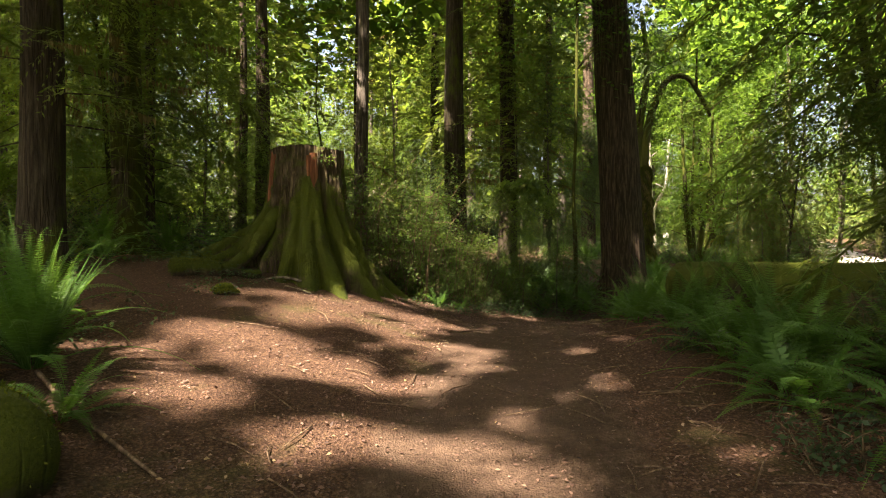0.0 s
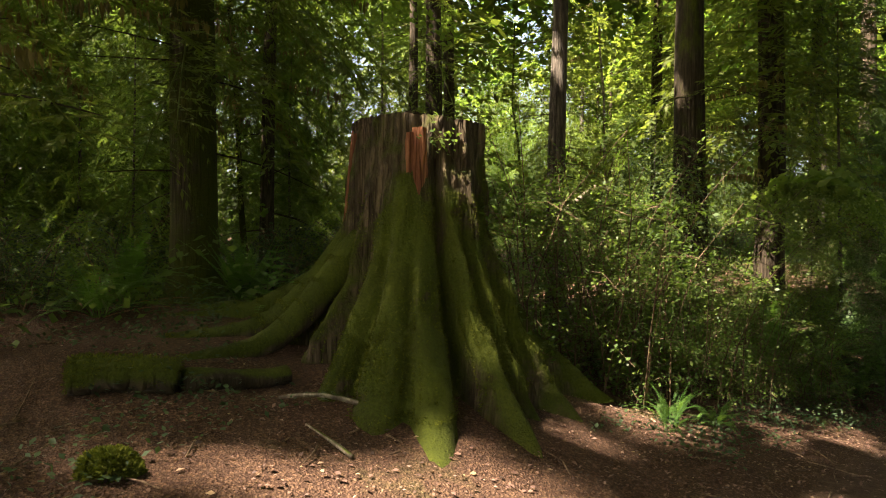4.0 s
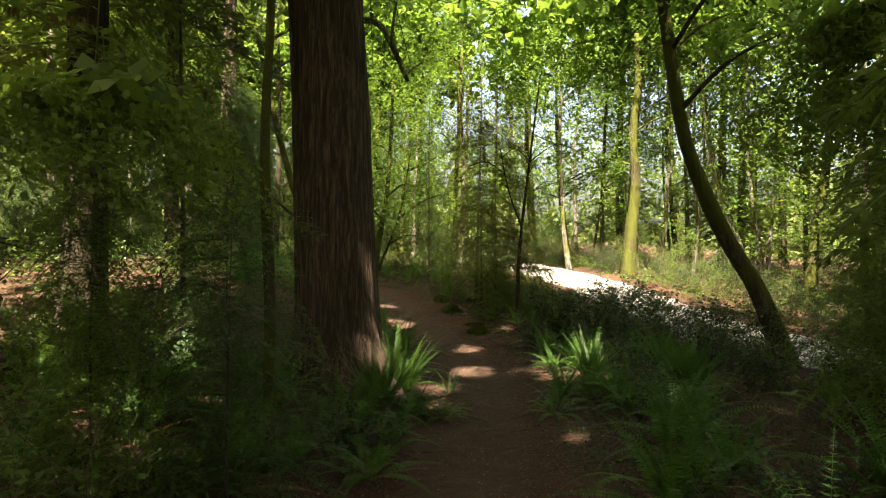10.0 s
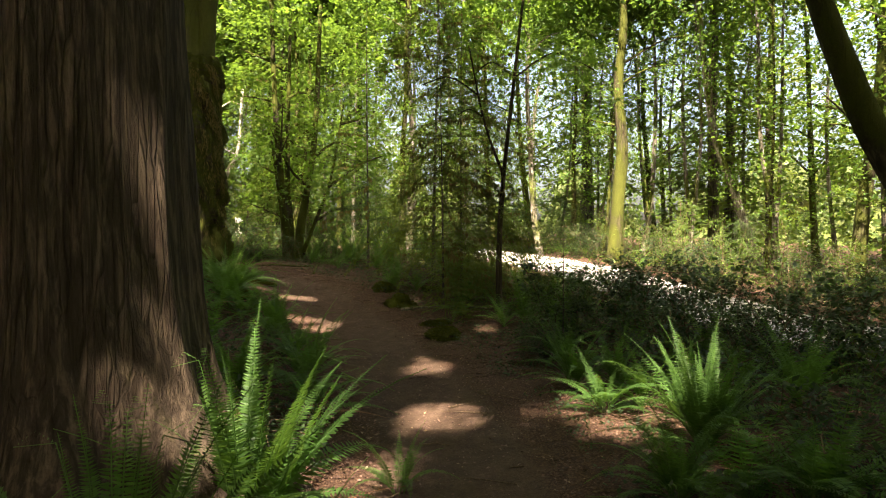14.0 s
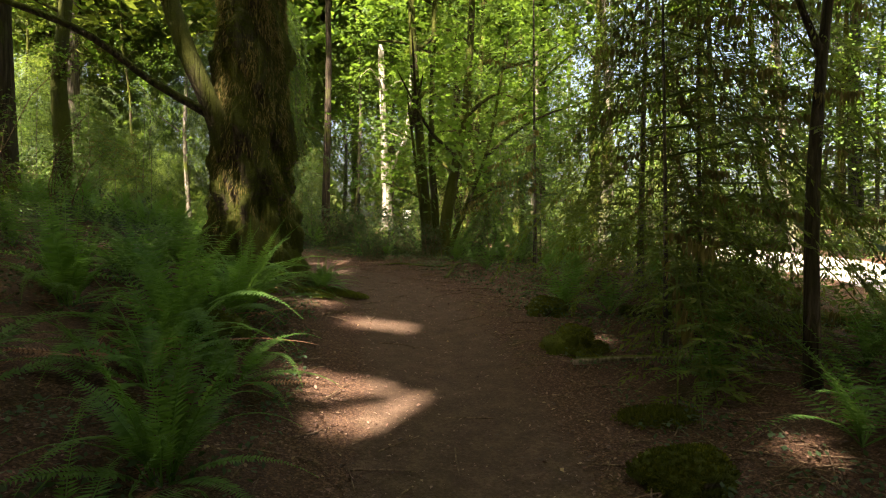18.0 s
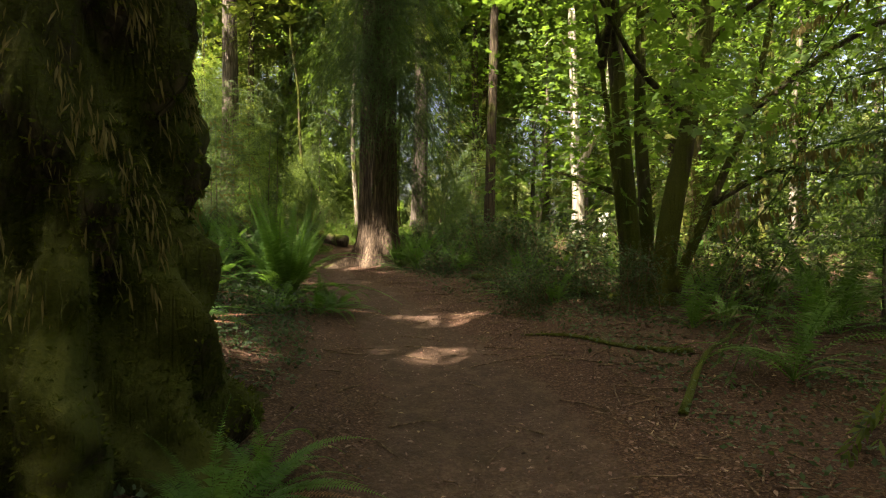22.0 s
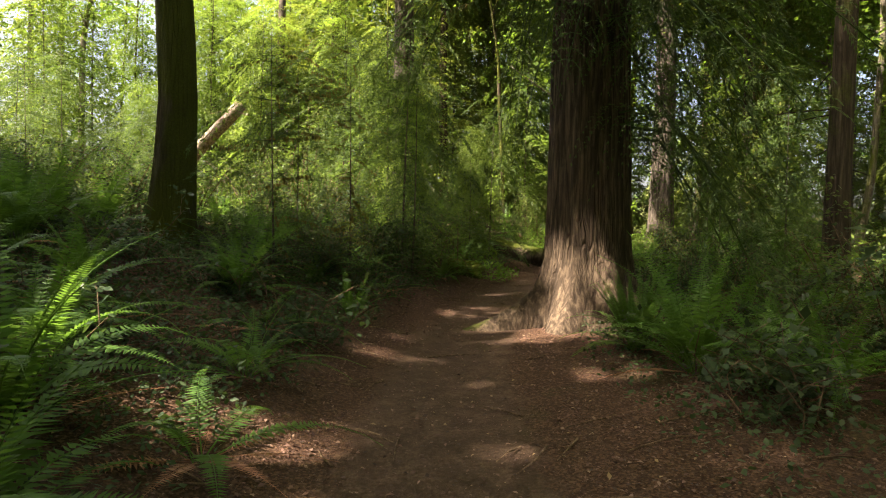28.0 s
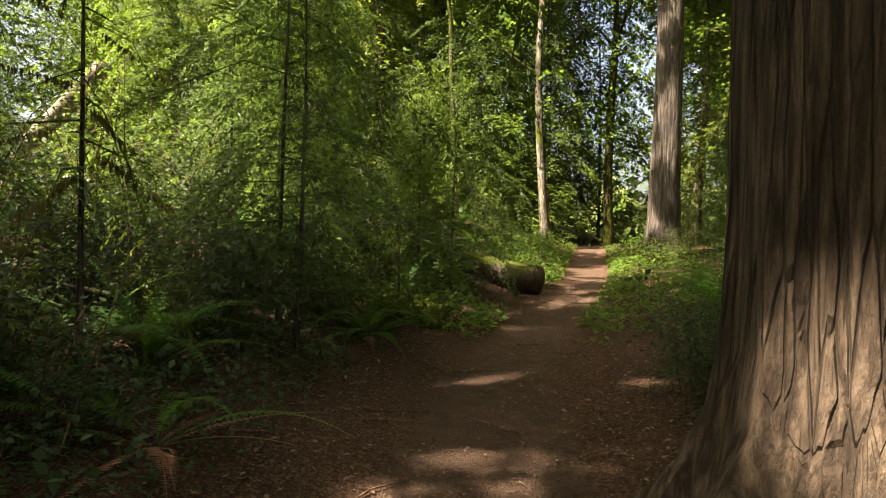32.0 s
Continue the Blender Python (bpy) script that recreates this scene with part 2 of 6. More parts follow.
def smooth_line(xs, ys):
    fine = np.linspace(xs[0], xs[-1], 1500)
    v = np.interp(fine, xs, ys)
    pad = 16
    v = np.convolve(np.pad(v, pad, mode="edge"), np.hanning(2 * pad + 1) / np.hanning(2 * pad + 1).sum(), "valid")
    return lambda a: np.interp(a, fine, v)


path_x, land_z, bank_z = smooth_line(PATH_Y, PATH_X), smooth_line(LAND_Y, LAND_Z), smooth_line(BANK_Y, BANK_Z)


def from_path(x, y):
    """Signed metres from the trail's middle line, about square to it."""
    slope = (path_x(y + 0.5) - path_x(y - 0.5))
    return (x - path_x(y)) / np.sqrt(1 + slope * slope)


def from_road(x, y):
    d = (ROAD[1] - ROAD[0]).normalized()
    return np.abs((x - ROAD[0].x) * d.y - (y - ROAD[0].y) * d.x)


def waves(x, y):
    return (np.sin(x * 0.83 + 1.3 * np.sin(y * 0.41)) * np.sin(y * 0.71 + 0.9 * np.sin(x * 0.53)) * 0.6
            + np.sin(x * 2.1 + y * 1.3 + 2) * np.sin(y * 2.6 - x * 0.7) * 0.3 + np.sin(x * 5.3 - y * 3.1) * np.sin(y * 4.7 + x * 2.3) * 0.12)


def ground_z(x, y):
    d = from_path(x, y)
    left = np.clip((-d - 0.7) / 4.0, 0, 1)
    z = land_z(y) + bank_z(y) * (left * left * (3 - 2 * left) * 0.5 + left * 0.5)
    off = np.clip((np.abs(d) - 0.6) / 1.5, 0, 1) * np.clip((from_road(x, y) - 2.2) / 3.0, 0, 1)
    z = z + off * (0.11 * waves(x, y) + 0.05) - 0.05 * np.exp(-(d / 0.7) ** 2) + 0.012 * waves(x * 2.3, y * 2.3)
    return z


def gz(x, y):
    return float(ground_z(np.array([float(x)]), np.array([float(y)]))[0])


# ---- mesh helpers ----
def mesh_of(name, verts, faces, mat, smooth=True):
    """A mesh from an array of corners and an array of quads (or triangles)."""
    verts, faces = np.asarray(verts, np.float32), np.asarray(faces, np.int32)
    n = faces.shape[1]
    me = bpy.data.meshes.new(name)
    me.vertices.add(len(verts))
    me.vertices.foreach_set("co", verts.ravel())
    me.loops.add(faces.size)
    me.loops.foreach_set("vertex_index", faces.ravel())
    me.polygons.add(len(faces))
    me.polygons.foreach_set("loop_start", np.arange(0, faces.size, n, dtype=np.int32))
    if smooth:
        me.polygons.foreach_set("use_smooth", np.ones(len(faces), dtype=bool))
    me.materials.append(mat)
    me.update(calc_edges=True)
    me.validate()
    return me


def joined(pieces):
    vs, fs, k = [], [], 0
    for v, f in pieces:
        vs.append(np.asarray(v, float))
        fs.append(np.asarray(f, int) + k)
        k += len(v)
    return np.concatenate(vs), np.concatenate(fs)


def stacked(template, mats):
    """Copies of one small shape, joined: mats is an array of 4 x 4 poses."""
    tv, tf = template
    mats = np.asarray(mats)
    v = np.einsum("kij,nj->kni", mats[:, :3, :3], tv) + mats[:, None, :3, 3]
    f = tf[None] + (np.arange(len(mats)) * len(tv))[:, None, None]
    return v.reshape(-1, 3), f.reshape(-1, tf.shape[1])


def poses(at, yaw, pitch, roll, size):
    """Poses from arrays of places, turns in radians and sizes: roll about x, pitch about y, yaw about z."""
    at = np.asarray(at, float)
    n = len(at)
    yaw, pitch, roll, size = (np.broadcast_to(np.asarray(a, float), (n,)) for a in (yaw, pitch, roll, size))
    cy, sy, cp, sp, cr, sr = np.cos(yaw), np.sin(yaw), np.cos(pitch), np.sin(pitch), np.cos(roll), np.sin(roll)
    m = np.zeros((n, 4, 4))
    m[:, 0] = np.stack([cy * cp, cy * sp * sr - sy * cr, cy * sp * cr + sy * sr, at[:, 0]], 1)
    m[:, 1] = np.stack([sy * cp, sy * sp * sr + cy * cr, sy * sp * cr - cy * sr, at[:, 1]], 1)
    m[:, 2] = np.stack([-sp, cp * sr, cp * cr, at[:, 2]], 1)
    m[:, :3, :3] *= size[:, None, None]
    m[:, 3, 3] = 1
    return m


def tube(points, radii, seg=10, rough=0.0, seed=0, cap=True):
    """A tapering round limb along a line of points."""
    p = np.asarray(points, float)
    r = np.broadcast_to(np.asarray(radii, float), (len(p),)).copy()
    t = np.gradient(p, axis=0)
    t /= np.linalg.norm(t, axis=1)[:, None] + 1e-9
    ref = np.array([0.0, 0.0, 1.0]) if abs(t[:, 2]).mean() < 0.8 else np.array([1.0, 0.0, 0.0])
    u = np.cross(t, ref)
    u /= np.linalg.norm(u, axis=1)[:, None] + 1e-9
    w = np.cross(t, u)
    a = np.linspace(0, 2 * np.pi, seg, endpoint=False)
    rr = r[:, None] * np.ones(seg)
    if rough:
        g = np.random.RandomState(seed)
        k1, k2, k3 = g.uniform(0, 6, 3)
        along = np.linspace(0, 1, len(p))[:, None] * len(p)
        rr = rr * (1 + rough * (np.sin(3 * a + k1 + along * 0.5) * 0.5 + np.sin(2 * a - along * 0.9 + k2) * 0.6 + np.sin(5 * a + along * 1.3 + k3) * 0.35))
    v = p[:, None] + rr[..., None] * (np.cos(a)[None, :, None] * u[:, None] + np.sin(a)[None, :, None] * w[:, None])
    v = v.reshape(-1, 3)
    f = []
    for i in range(len(p) - 1):
        for j in range(seg):
            k = (j + 1) % seg
            f.append((i * seg + j, i * seg + k, (i + 1) * seg + k, (i + 1) * seg + j))
    if cap:
        n = len(v)
        v = np.concatenate([v, p[:1] - t[:1] * r[0] * 0.15, p[-1:] + t[-1:] * r[-1] * 0.25])
        e = (len(p) - 1) * seg
        for j in range(0, seg, 2):
            f.append((n, (j + 2) % seg, (j + 1) % seg, j))
            f.append((n + 1, e + j, e + j + 1, e + (j + 2) % seg))
    return v, np.array(f)


def bent(points, n):
    """A smooth curve of n points through a few given ones."""
    p = np.asarray(points, float)
    k = np.linspace(0, len(p) - 1, n)
    out = []
    for s in k:
        i = min(int(s), len(p) - 2)
        t = s - i
        a, b, c, d = p[max(i - 1, 0)], p[i], p[i + 1], p[min(i + 2, len(p) - 1)]
        out.append(0.5 * (2 * b + (c - a) * t + (2 * a - 5 * b + 4 * c - d) * t * t + (3 * b - a - 3 * c + d) * t ** 3))
    return np.array(out)


def flared(height, radius, lobes, top_radius, rings=44, seg=120, lean=(0, 0), ridges=0.02, seed=0, sink=0.25, flare_top=1.4, clefts=(), lumps=0.0):
    """A trunk that widens into root spurs. lobes: (degrees, reach from the middle, half width in degrees, height where it begins)."""
    g = np.random.RandomState(seed)
    a = np.linspace(0, 2 * np.pi, seg, endpoint=False)
    h = np.concatenate([[-sink, -sink * 0.66, -sink * 0.33], np.linspace(0, 1, rings) ** 1.7 * height])
    share = np.clip(h / height, 0, 1)
    base = radius + (top_radius - radius) * share
    base = base + 0.16 * radius * np.clip(1 - h / flare_top, 0, 1) ** 2
    rr = base[:, None] * np.ones(seg)
    for deg, reach, half, begin, *power in lobes:
        da = (a - radians(deg) + np.pi) % (2 * np.pi) - np.pi
        up = np.clip(1 - h / begin, 0, 1.35)
        widen = 1 + 0.55 * (1 - up)
        rr = rr + (reach - radius) * (up ** (power[0] if power else 3.2))[:, None] * np.exp(-(da[None] / (radians(half) * widen[:, None])) ** 2)
        rr = rr + 0.05 * radius * np.exp(-(da / radians(half)) ** 2)[None] * np.clip(1 - share * 1.4, 0, 1)[:, None]
    for deg, depth, half, top in clefts:
        da = (a - radians(deg) + np.pi) % (2 * np.pi) - np.pi
        rr = rr * (1 - depth * np.clip(1 - h / top, 0, 1)[:, None] ** 0.6 * np.exp(-(da[None] / radians(half)) ** 2))
    if lumps:
        for i in range(len(h)):
            for j in range(seg):
                q = Vector((math.cos(a[j]) * 2.2, math.sin(a[j]) * 2.2, h[i] * 1.5 + seed))
                rr[i, j] *= 1 + lumps * (noise.noise(q * 1.7) + 0.6 * noise.noise(q * 4.1) + 0.35 * noise.noise(q * 9.0))
    warp = 0.35 * np.sin(h[:, None] * 0.9 + 2 * a + g.uniform(0, 6)) + 0.2 * np.sin(h[:, None] * 2.3 + g.uniform(0, 6))
    for n, amp in ((11, 0.9), (19, 0.7), (31, 0.5)):
        rr = rr * (1 + ridges * amp * np.sin(n * a[None] + warp * n * 0.3 + g.uniform(0, 6)))
    rr = rr * (1 + 0.035 * np.sin(3 * a + h[:, None] * 0.7 + g.uniform(0, 6)))
    v = np.stack([rr * np.cos(a) + (lean[0] * share * height)[:, None], rr * np.sin(a) + (lean[1] * share * height)[:, None], h[:, None] * np.ones(seg)], -1)
    f = [(i * seg + j, i * seg + (j + 1) % seg, (i + 1) * seg + (j + 1) % seg, (i + 1) * seg + j) for i in range(len(h) - 1) for j in range(seg)]
    return v.reshape(-1, 3), np.array(f)


def thing(name, label, category, at=(0, 0, 0), group="", kind=""):
    ob = new(name)
    ob.empty_display_size = 0.1
    ob.location = at
    return tagged(ob, label, category, group, kind)


def part(name, data, parent, label=""):
    ob = new(name, data)
    ob.parent = parent
    if label:
        ob["label"] = label
    return ob


def solid(name, data, label, category, group="", kind=""):
    return tagged(new(name, data), label, category, group, kind)


# ---- ground and road ----
def axis_steps(lo, a, b, hi, fine, coarse):
    near = np.arange(a, b + fine / 2, fine)
    left = a - np.cumsum(np.geomspace(fine, coarse, 40))
    right = b + np.cumsum(np.geomspace(fine, coarse, 40))
    return np.unique(np.concatenate([[lo], left[left > lo][::-1], near, right[right < hi], [hi]]))


gx, gy = axis_steps(-900, -9, 24, 900, 0.2, 45), axis_steps(-900, -3, 58, 900, 0.2, 45)
GX, GY = np.meshgrid(gx, gy)
near_x, near_y = np.clip(GX, -80, 90), np.clip(GY, -70, 130)
GZ = ground_z(near_x, near_y)
v = np.stack([GX, GY, GZ], -1).reshape(-1, 3)
nx = len(gx)
ii, jj = np.meshgrid(np.arange(len(gy) - 1), np.arange(nx - 1), indexing="ij")
q = (ii * nx + jj).ravel()
f = np.stack([q, q + 1, q + nx + 1, q + nx], 1)


def soil():
    mat, nt, bsdf = material("forest_soil")
    at = nt.nodes.new("ShaderNodeAttribute")
    at.attribute_name = "trodden"
    vec = coords(nt, (1, 1, 1))
    big = noise_of(nt, vec, 0.9, 6, 0.65)
    mid_n = noise_of(nt, vec, 6, 6, 0.65)
    fine = noise_of(nt, vec, 38, 6, 0.7)
    chip = node(nt, "TexVoronoi", Scale=75.0, Randomness=1.0)
    nt.links.new(vec, chip.inputs["Vector"])
    leafy = mix(nt, math_of(nt, "MULTIPLY", chip.outputs["Distance"], 1.3, True), ramp(nt, fine, [(0.3, (0.03, 0.017, 0.011)), (0.5, (0.082, 0.046, 0.03)), (0.72, (0.2, 0.125, 0.086))]), (0.046, 0.024, 0.016))
    leafy = mix(nt, ramp(nt, chip.outputs["Color"], [(0.55, grey(0)), (0.75, grey(0.55))]), leafy, (0.17, 0.098, 0.06))
    green = ramp(nt, fine, [(0.35, (0.022, 0.03, 0.007)), (0.65, (0.075, 0.09, 0.018))])
    leafy = mix(nt, ramp(nt, big, [(0.58, grey(0)), (0.68, grey(0.4))]), leafy, green)
    bare = ramp(nt, math_of(nt, "ADD", math_of(nt, "MULTIPLY", fine, 0.55), math_of(nt, "MULTIPLY", mid_n, 0.45)), [(0.3, (0.042, 0.026, 0.018)), (0.5, (0.082, 0.051, 0.035)), (0.72, (0.165, 0.11, 0.078))])
    worn = math_of(nt, "ADD", at.outputs["Fac"], math_of(nt, "MULTIPLY", math_of(nt, "SUBTRACT", mid_n, 0.5), 0.9))
    nt.links.new(mix(nt, ramp(nt, worn, [(0.35, grey(0)), (0.62, grey(1))]), leafy, bare), bsdf.inputs["Base Color"])
    bsdf.inputs["Roughness"].default_value = 0.95
    bsdf.inputs["Specular IOR Level"].default_value = 0.15
    bump(nt, bsdf, math_of(nt, "ADD", fine, math_of(nt, "MULTIPLY", chip.outputs["Distance"], 0.6)), 0.8, 0.025)
    return mat


me = mesh_of("ground", v, f, soil())
layer = me.attributes.new("trodden", "FLOAT", "POINT")
layer.data.foreach_set("value", np.exp(-(from_path(near_x, near_y) / np.interp(near_y, [8, 14, 28, 34, 42, 48], [0.8, 0.64, 0.74, 0.52, 0.55, 0.36])) ** 4).ravel().astype(np.float32))
solid("ground", me, "forest floor of brown soil and fallen leaves with a trodden footpath", "ground", kind="structure")


def gravel():
    mat, nt, bsdf = material("pale_gravel")
    vec = coords(nt, (1, 1, 1))
    fine = noise_of(nt, vec, 60, 4, 0.7)
    nt.links.new(ramp(nt, math_of(nt, "MULTIPLY", math_of(nt, "ADD", fine, noise_of(nt, vec, 1.5, 4)), 0.5), [(0.35, (0.2, 0.18, 0.165)), (0.65, (0.46, 0.43, 0.4))]), bsdf.inputs["Base Color"])
    bsdf.inputs["Roughness"].default_value = 0.9
    bump(nt, bsdf, fine, 0.5, 0.01)
    return mat


along = (ROAD[1] - ROAD[0]).normalized()
across = Vector((along.y, -along.x))
rv, cols = [], 13
for i in range(140):
    c = ROAD[0] + along * ((ROAD[1] - ROAD[0]).length * i / 139)
    for j in range(cols):
        s = j / (cols - 1) * 2 - 1
        w = 1.9 + 0.12 * math.sin(i * 0.7) + 0.08 * math.sin(i * 1.9)
        p = c + across * (s * w)
        rv.append((p.x, p.y, gz(p.x, p.y) + (0.05 if abs(s) < 0.99 else -0.04)))
rf = [(i * cols + j, i * cols + j + 1, (i + 1) * cols + j + 1, (i + 1) * cols + j) for i in range(139) for j in range(cols - 1)]
solid("road", mesh_of("road", rv, rf, gravel()), "pale gravel track through the wood", "road", kind="structure")


# ---- where the sun comes down through the roof of the wood ----
# Hand-set spots: roof leaves and boughs are cut away so sun reaches them.
CLEARING_GAPS = ((-2.2, 4.9, 0.35), (4.4, 7.3, 0.3), (-0.45, 10.1, 0.2), (-1.5, 7.1, 0.8), (-1.7, 5.6, 0.55), (-1.6, 7.1, 0.6), (-0.3, 7.1, 0.35), (-0.9, 5.0, 0.75), (-0.3, 6.7, 0.45), (0.2, 5.9, 0.4), (0.25, 3.5, 0.5), (-1.3, 4.2, 0.4), (-0.6, 3.7, 0.4), (-0.75, 9.45, 0.2), (-0.7, 8.0, 0.5))
THICKET_GAPS = ((-8.5, 14.5, 1.6), (0.45, 12.0, 0.3), (-0.2, 12.3, 0.25), (0.95, 12.5, 0.35), (-6.5, 14.0, 1.3), (-7.5, 11.5, 1.2), (-0.25, 10.6, 0.35), (0.05, 11.0, 0.3), (0.2, 13.7, 0.5), (1.7, 12.1, 0.4), (1.6, 12.2, 0.5), (0.95, 11.5, 0.4))
BEND_GAPS = ((6.35, 18.8, 0.6), (1.9, 16.5, 0.6), (3.2, 17.6, 0.5), (1.0, 15.2, 0.5), (6.9, 18.8, 0.45), (10.1, 18.9, 0.7), (6.7, 18.6, 0.5))
CEDAR_GAPS = ((-12.0, 20.0, 4.5), (7.1, 19.3, 0.75), (9.9, 22.1, 0.4), (8.6, 20.4, 0.4), (7.3, 19.2, 0.3), (6.95, 19.1, 0.45), (10.1, 19.5, 0.3), (12.0, 23.3, 0.3), (2.0, 22.5, 2.5))
MAPLE_GAPS = ((12.9, 26.9, 0.3), (12.3, 26.1, 0.25), (9.6, 27.6, 0.3), (-3.0, 27.0, 5.0), (8.9, 26.8, 0.5), (9.7, 24.7, 0.5), (10.2, 27.2, 0.6), (10.1, 25.0, 0.5), (11.9, 28.0, 0.4), (9.7, 28.0, 0.25), (25.0, 26.0, 4.0), (11.1, 28.6, 0.25), (11.95, 28.8, 0.25), (9.9, 28.15, 0.35), (9.25, 25.3, 0.4))
BANK_GAPS = ((3.0, 29.0, 4.0), (10.65, 32.4, 0.3), (11.0, 34.0, 0.35), (8.9, 31.1, 0.6), (9.35, 29.6, 0.35), (9.9, 30.3, 0.3), (8.9, 34.1, 0.3), (22.0, 33.0, 6.0))
FERNY_GAPS = ((15.5, 38.5, 2.2), (8.4, 37.7, 0.5), (9.5, 34.8, 0.4))
FOOT_GAPS = ((9.3, 41.9, 0.6), (9.95, 42.0, 0.3), (8.05, 43.1, 0.2), (8.4, 43.6, 0.15), (6.1, 44.0, 0.3), (9.8, 42.75, 0.3), (10.15, 42.5, 0.22), (18.0, 42.0, 3.5), (20.0, 44.0, 5.0))
RISE_GAPS = ((14.5, 47.0, 2.5), (4.5, 47.5, 2.0), (2.0, 45.5, 2.2), (8.15, 45.3, 0.2))
FAR_GAPS = ((17.7, 53.6, 1.6), (17.2, 52.6, 1.2), (16.0, 50.5, 3.0), (8.3, 50.0, 0.8), (9.5, 54.0, 1.5), (7.4, 52.5, 0.8), (3.5, 51.0, 2.5), (10.0, 62.0, 4.0), (-4.0, 53.0, 10.0), (1.0, 50.0, 2.5), (-4.0, 66.0, 9.0), (19.5, 52.0, 3.2))
GAPS = CLEARING_GAPS + THICKET_GAPS + BEND_GAPS + CEDAR_GAPS + MAPLE_GAPS + BANK_GAPS + FERNY_GAPS + FOOT_GAPS + RISE_GAPS + FAR_GAPS
gap_at = np.array([(x, y, gz(x, y), r) for x, y, r in GAPS])


def open_to_sun(at):
    """Which of the places lie on a sunbeam that reaches the ground in a gap."""
    hit = np.zeros(len(at), bool)
    ragged = 1 + 0.45 * np.sin(at[:, 0] * 3.1 + 2 * np.sin(at[:, 1] * 2.3)) * np.sin(at[:, 1] * 2.9 + at[:, 2]) + 0.4 * np.sin(at[:, 0] * 8.3 + 3 * np.sin(at[:, 1] * 5.1)) * np.sin(at[:, 1] * 7.7 - at[:, 2] * 3.0)
    for x, y, z, r in gap_at:
        k = (at[:, 2] - z) / SUN_TO.z
        hit |= (at[:, 0] - SUN_TO.x * k - x) ** 2 + (at[:, 1] - SUN_TO.y * k - y) ** 2 < ((r + 0.15) * ragged) ** 2
    return hit

# ---- small shapes that foliage is made of ----
rng = np.random.RandomState(7)


def lance(length=1.0, width=0.3, fold=0.06, wide_at=0.4):
    """One leaf blade along x, folded at its midrib."""
    return np.array([[0, 0, 0], [length * wide_at, -width / 2, fold], [length, 0, -0.02 * length], [length * wide_at, width / 2, fold]]), np.array([[0, 1, 2, 3]])


LEAF = lance(1, 0.62, 0.05, 0.45)
NEEDLES = lance(1, 0.27, 0.0, 0.45)
BROAD = lance(1, 0.4, 0.0, 0.5)


def palmate():
    """A lobed maple leaf."""
    out = []
    for deg, size, w in ((0, 1.0, 0.36), (48, 0.86, 0.34), (-48, 0.86, 0.34), (100, 0.55, 0.3), (-100, 0.55, 0.3)):
        v, f = lance(size, w * size * 1.5, 0.04, 0.5)
        out.append((v @ np.array(Matrix.Rotation(radians(deg), 3, "Z")).T, f))
    return joined(out)


PALM = palmate()


def bough(twigs, lobes, droop, seed, spread=0.38, lacy=False, tuft=0.055, shape=NEEDLES):
    """A flat conifer branch of length 1 along x: side twigs with needle tufts, sagging to its tip."""
    g = np.random.RandomState(seed)
    out, axis = [], bent([(0, 0, 0), (0.35, 0, 0.03), (0.7, 0, -droop * 0.45), (1, 0, -droop)], 7)
    out.append(tube(axis[::2], np.linspace(0.007, 0.002, 4), 3, cap=False))
    at, yaw, pitch, roll, size = [], [], [], [], []
    for i in range(twigs):
        s = 0.12 + 0.88 * (i + g.uniform(-0.2, 0.2)) / twigs
        base = np.array([np.interp(s, np.linspace(0, 1, 7), axis[:, k]) for k in range(3)])
        for side in (-1, 1):
            ang = side * radians(g.uniform(42, 68))
            ln = spread * (1.08 - s) * g.uniform(0.7, 1.15) + 0.06
            sag = g.uniform(0.1, 0.45) + (0.5 if lacy else 0)
            for k in range(lobes):
                u = (k + 0.4) / lobes
                p = base + np.array([math.cos(ang) * ln * u, math.sin(ang) * ln * u, -sag * ln * u * u])
                for s2 in (-1, 1):
                    at.append(p)
                    yaw.append(ang + s2 * radians(g.uniform(18, 50)))
                    pitch.append(sag * u * 1.4 + g.uniform(-0.25, 0.35))
                    roll.append(g.uniform(-0.7, 0.7))
                    size.append(tuft * (1.2 - 0.4 * u) * g.uniform(0.7, 1.3))
    out.append(stacked(shape, poses(at, yaw, pitch, roll, size)))
    return joined(out)


BOUGHS = [bough(13, 8, 0.3, 1, 0.4, False, 0.04), bough(13, 8, 0.55, 2, 0.38, True, 0.04)]
CEDAR_BOUGHS = [bough(16, 15, 0.6, 3, 0.38, True, 0.022), bough(16, 15, 0.85, 4, 0.34, True, 0.022)]
SHADE_BOUGHS = [bough(14, 10, 0.5, 31, 0.42, False, 0.036), bough(14, 10, 0.75, 32, 0.38, True, 0.036)]
MID_BOUGHS = [bough(10, 5, 0.35, 7, 0.42, False, 0.062, BROAD), bough(10, 5, 0.6, 8, 0.42, True, 0.062, BROAD)]
SMALL_BOUGHS = [bough(11, 6, 0.35, 9, 0.42, False, 0.046, BROAD), bough(11, 6, 0.6, 10, 0.42, True, 0.046, BROAD)]
FAR_BOUGHS = [bough(6, 2, 0.25, 5, 0.46, False, 0.14, BROAD), bough(6, 2, 0.4, 6, 0.46, False, 0.14, BROAD)]


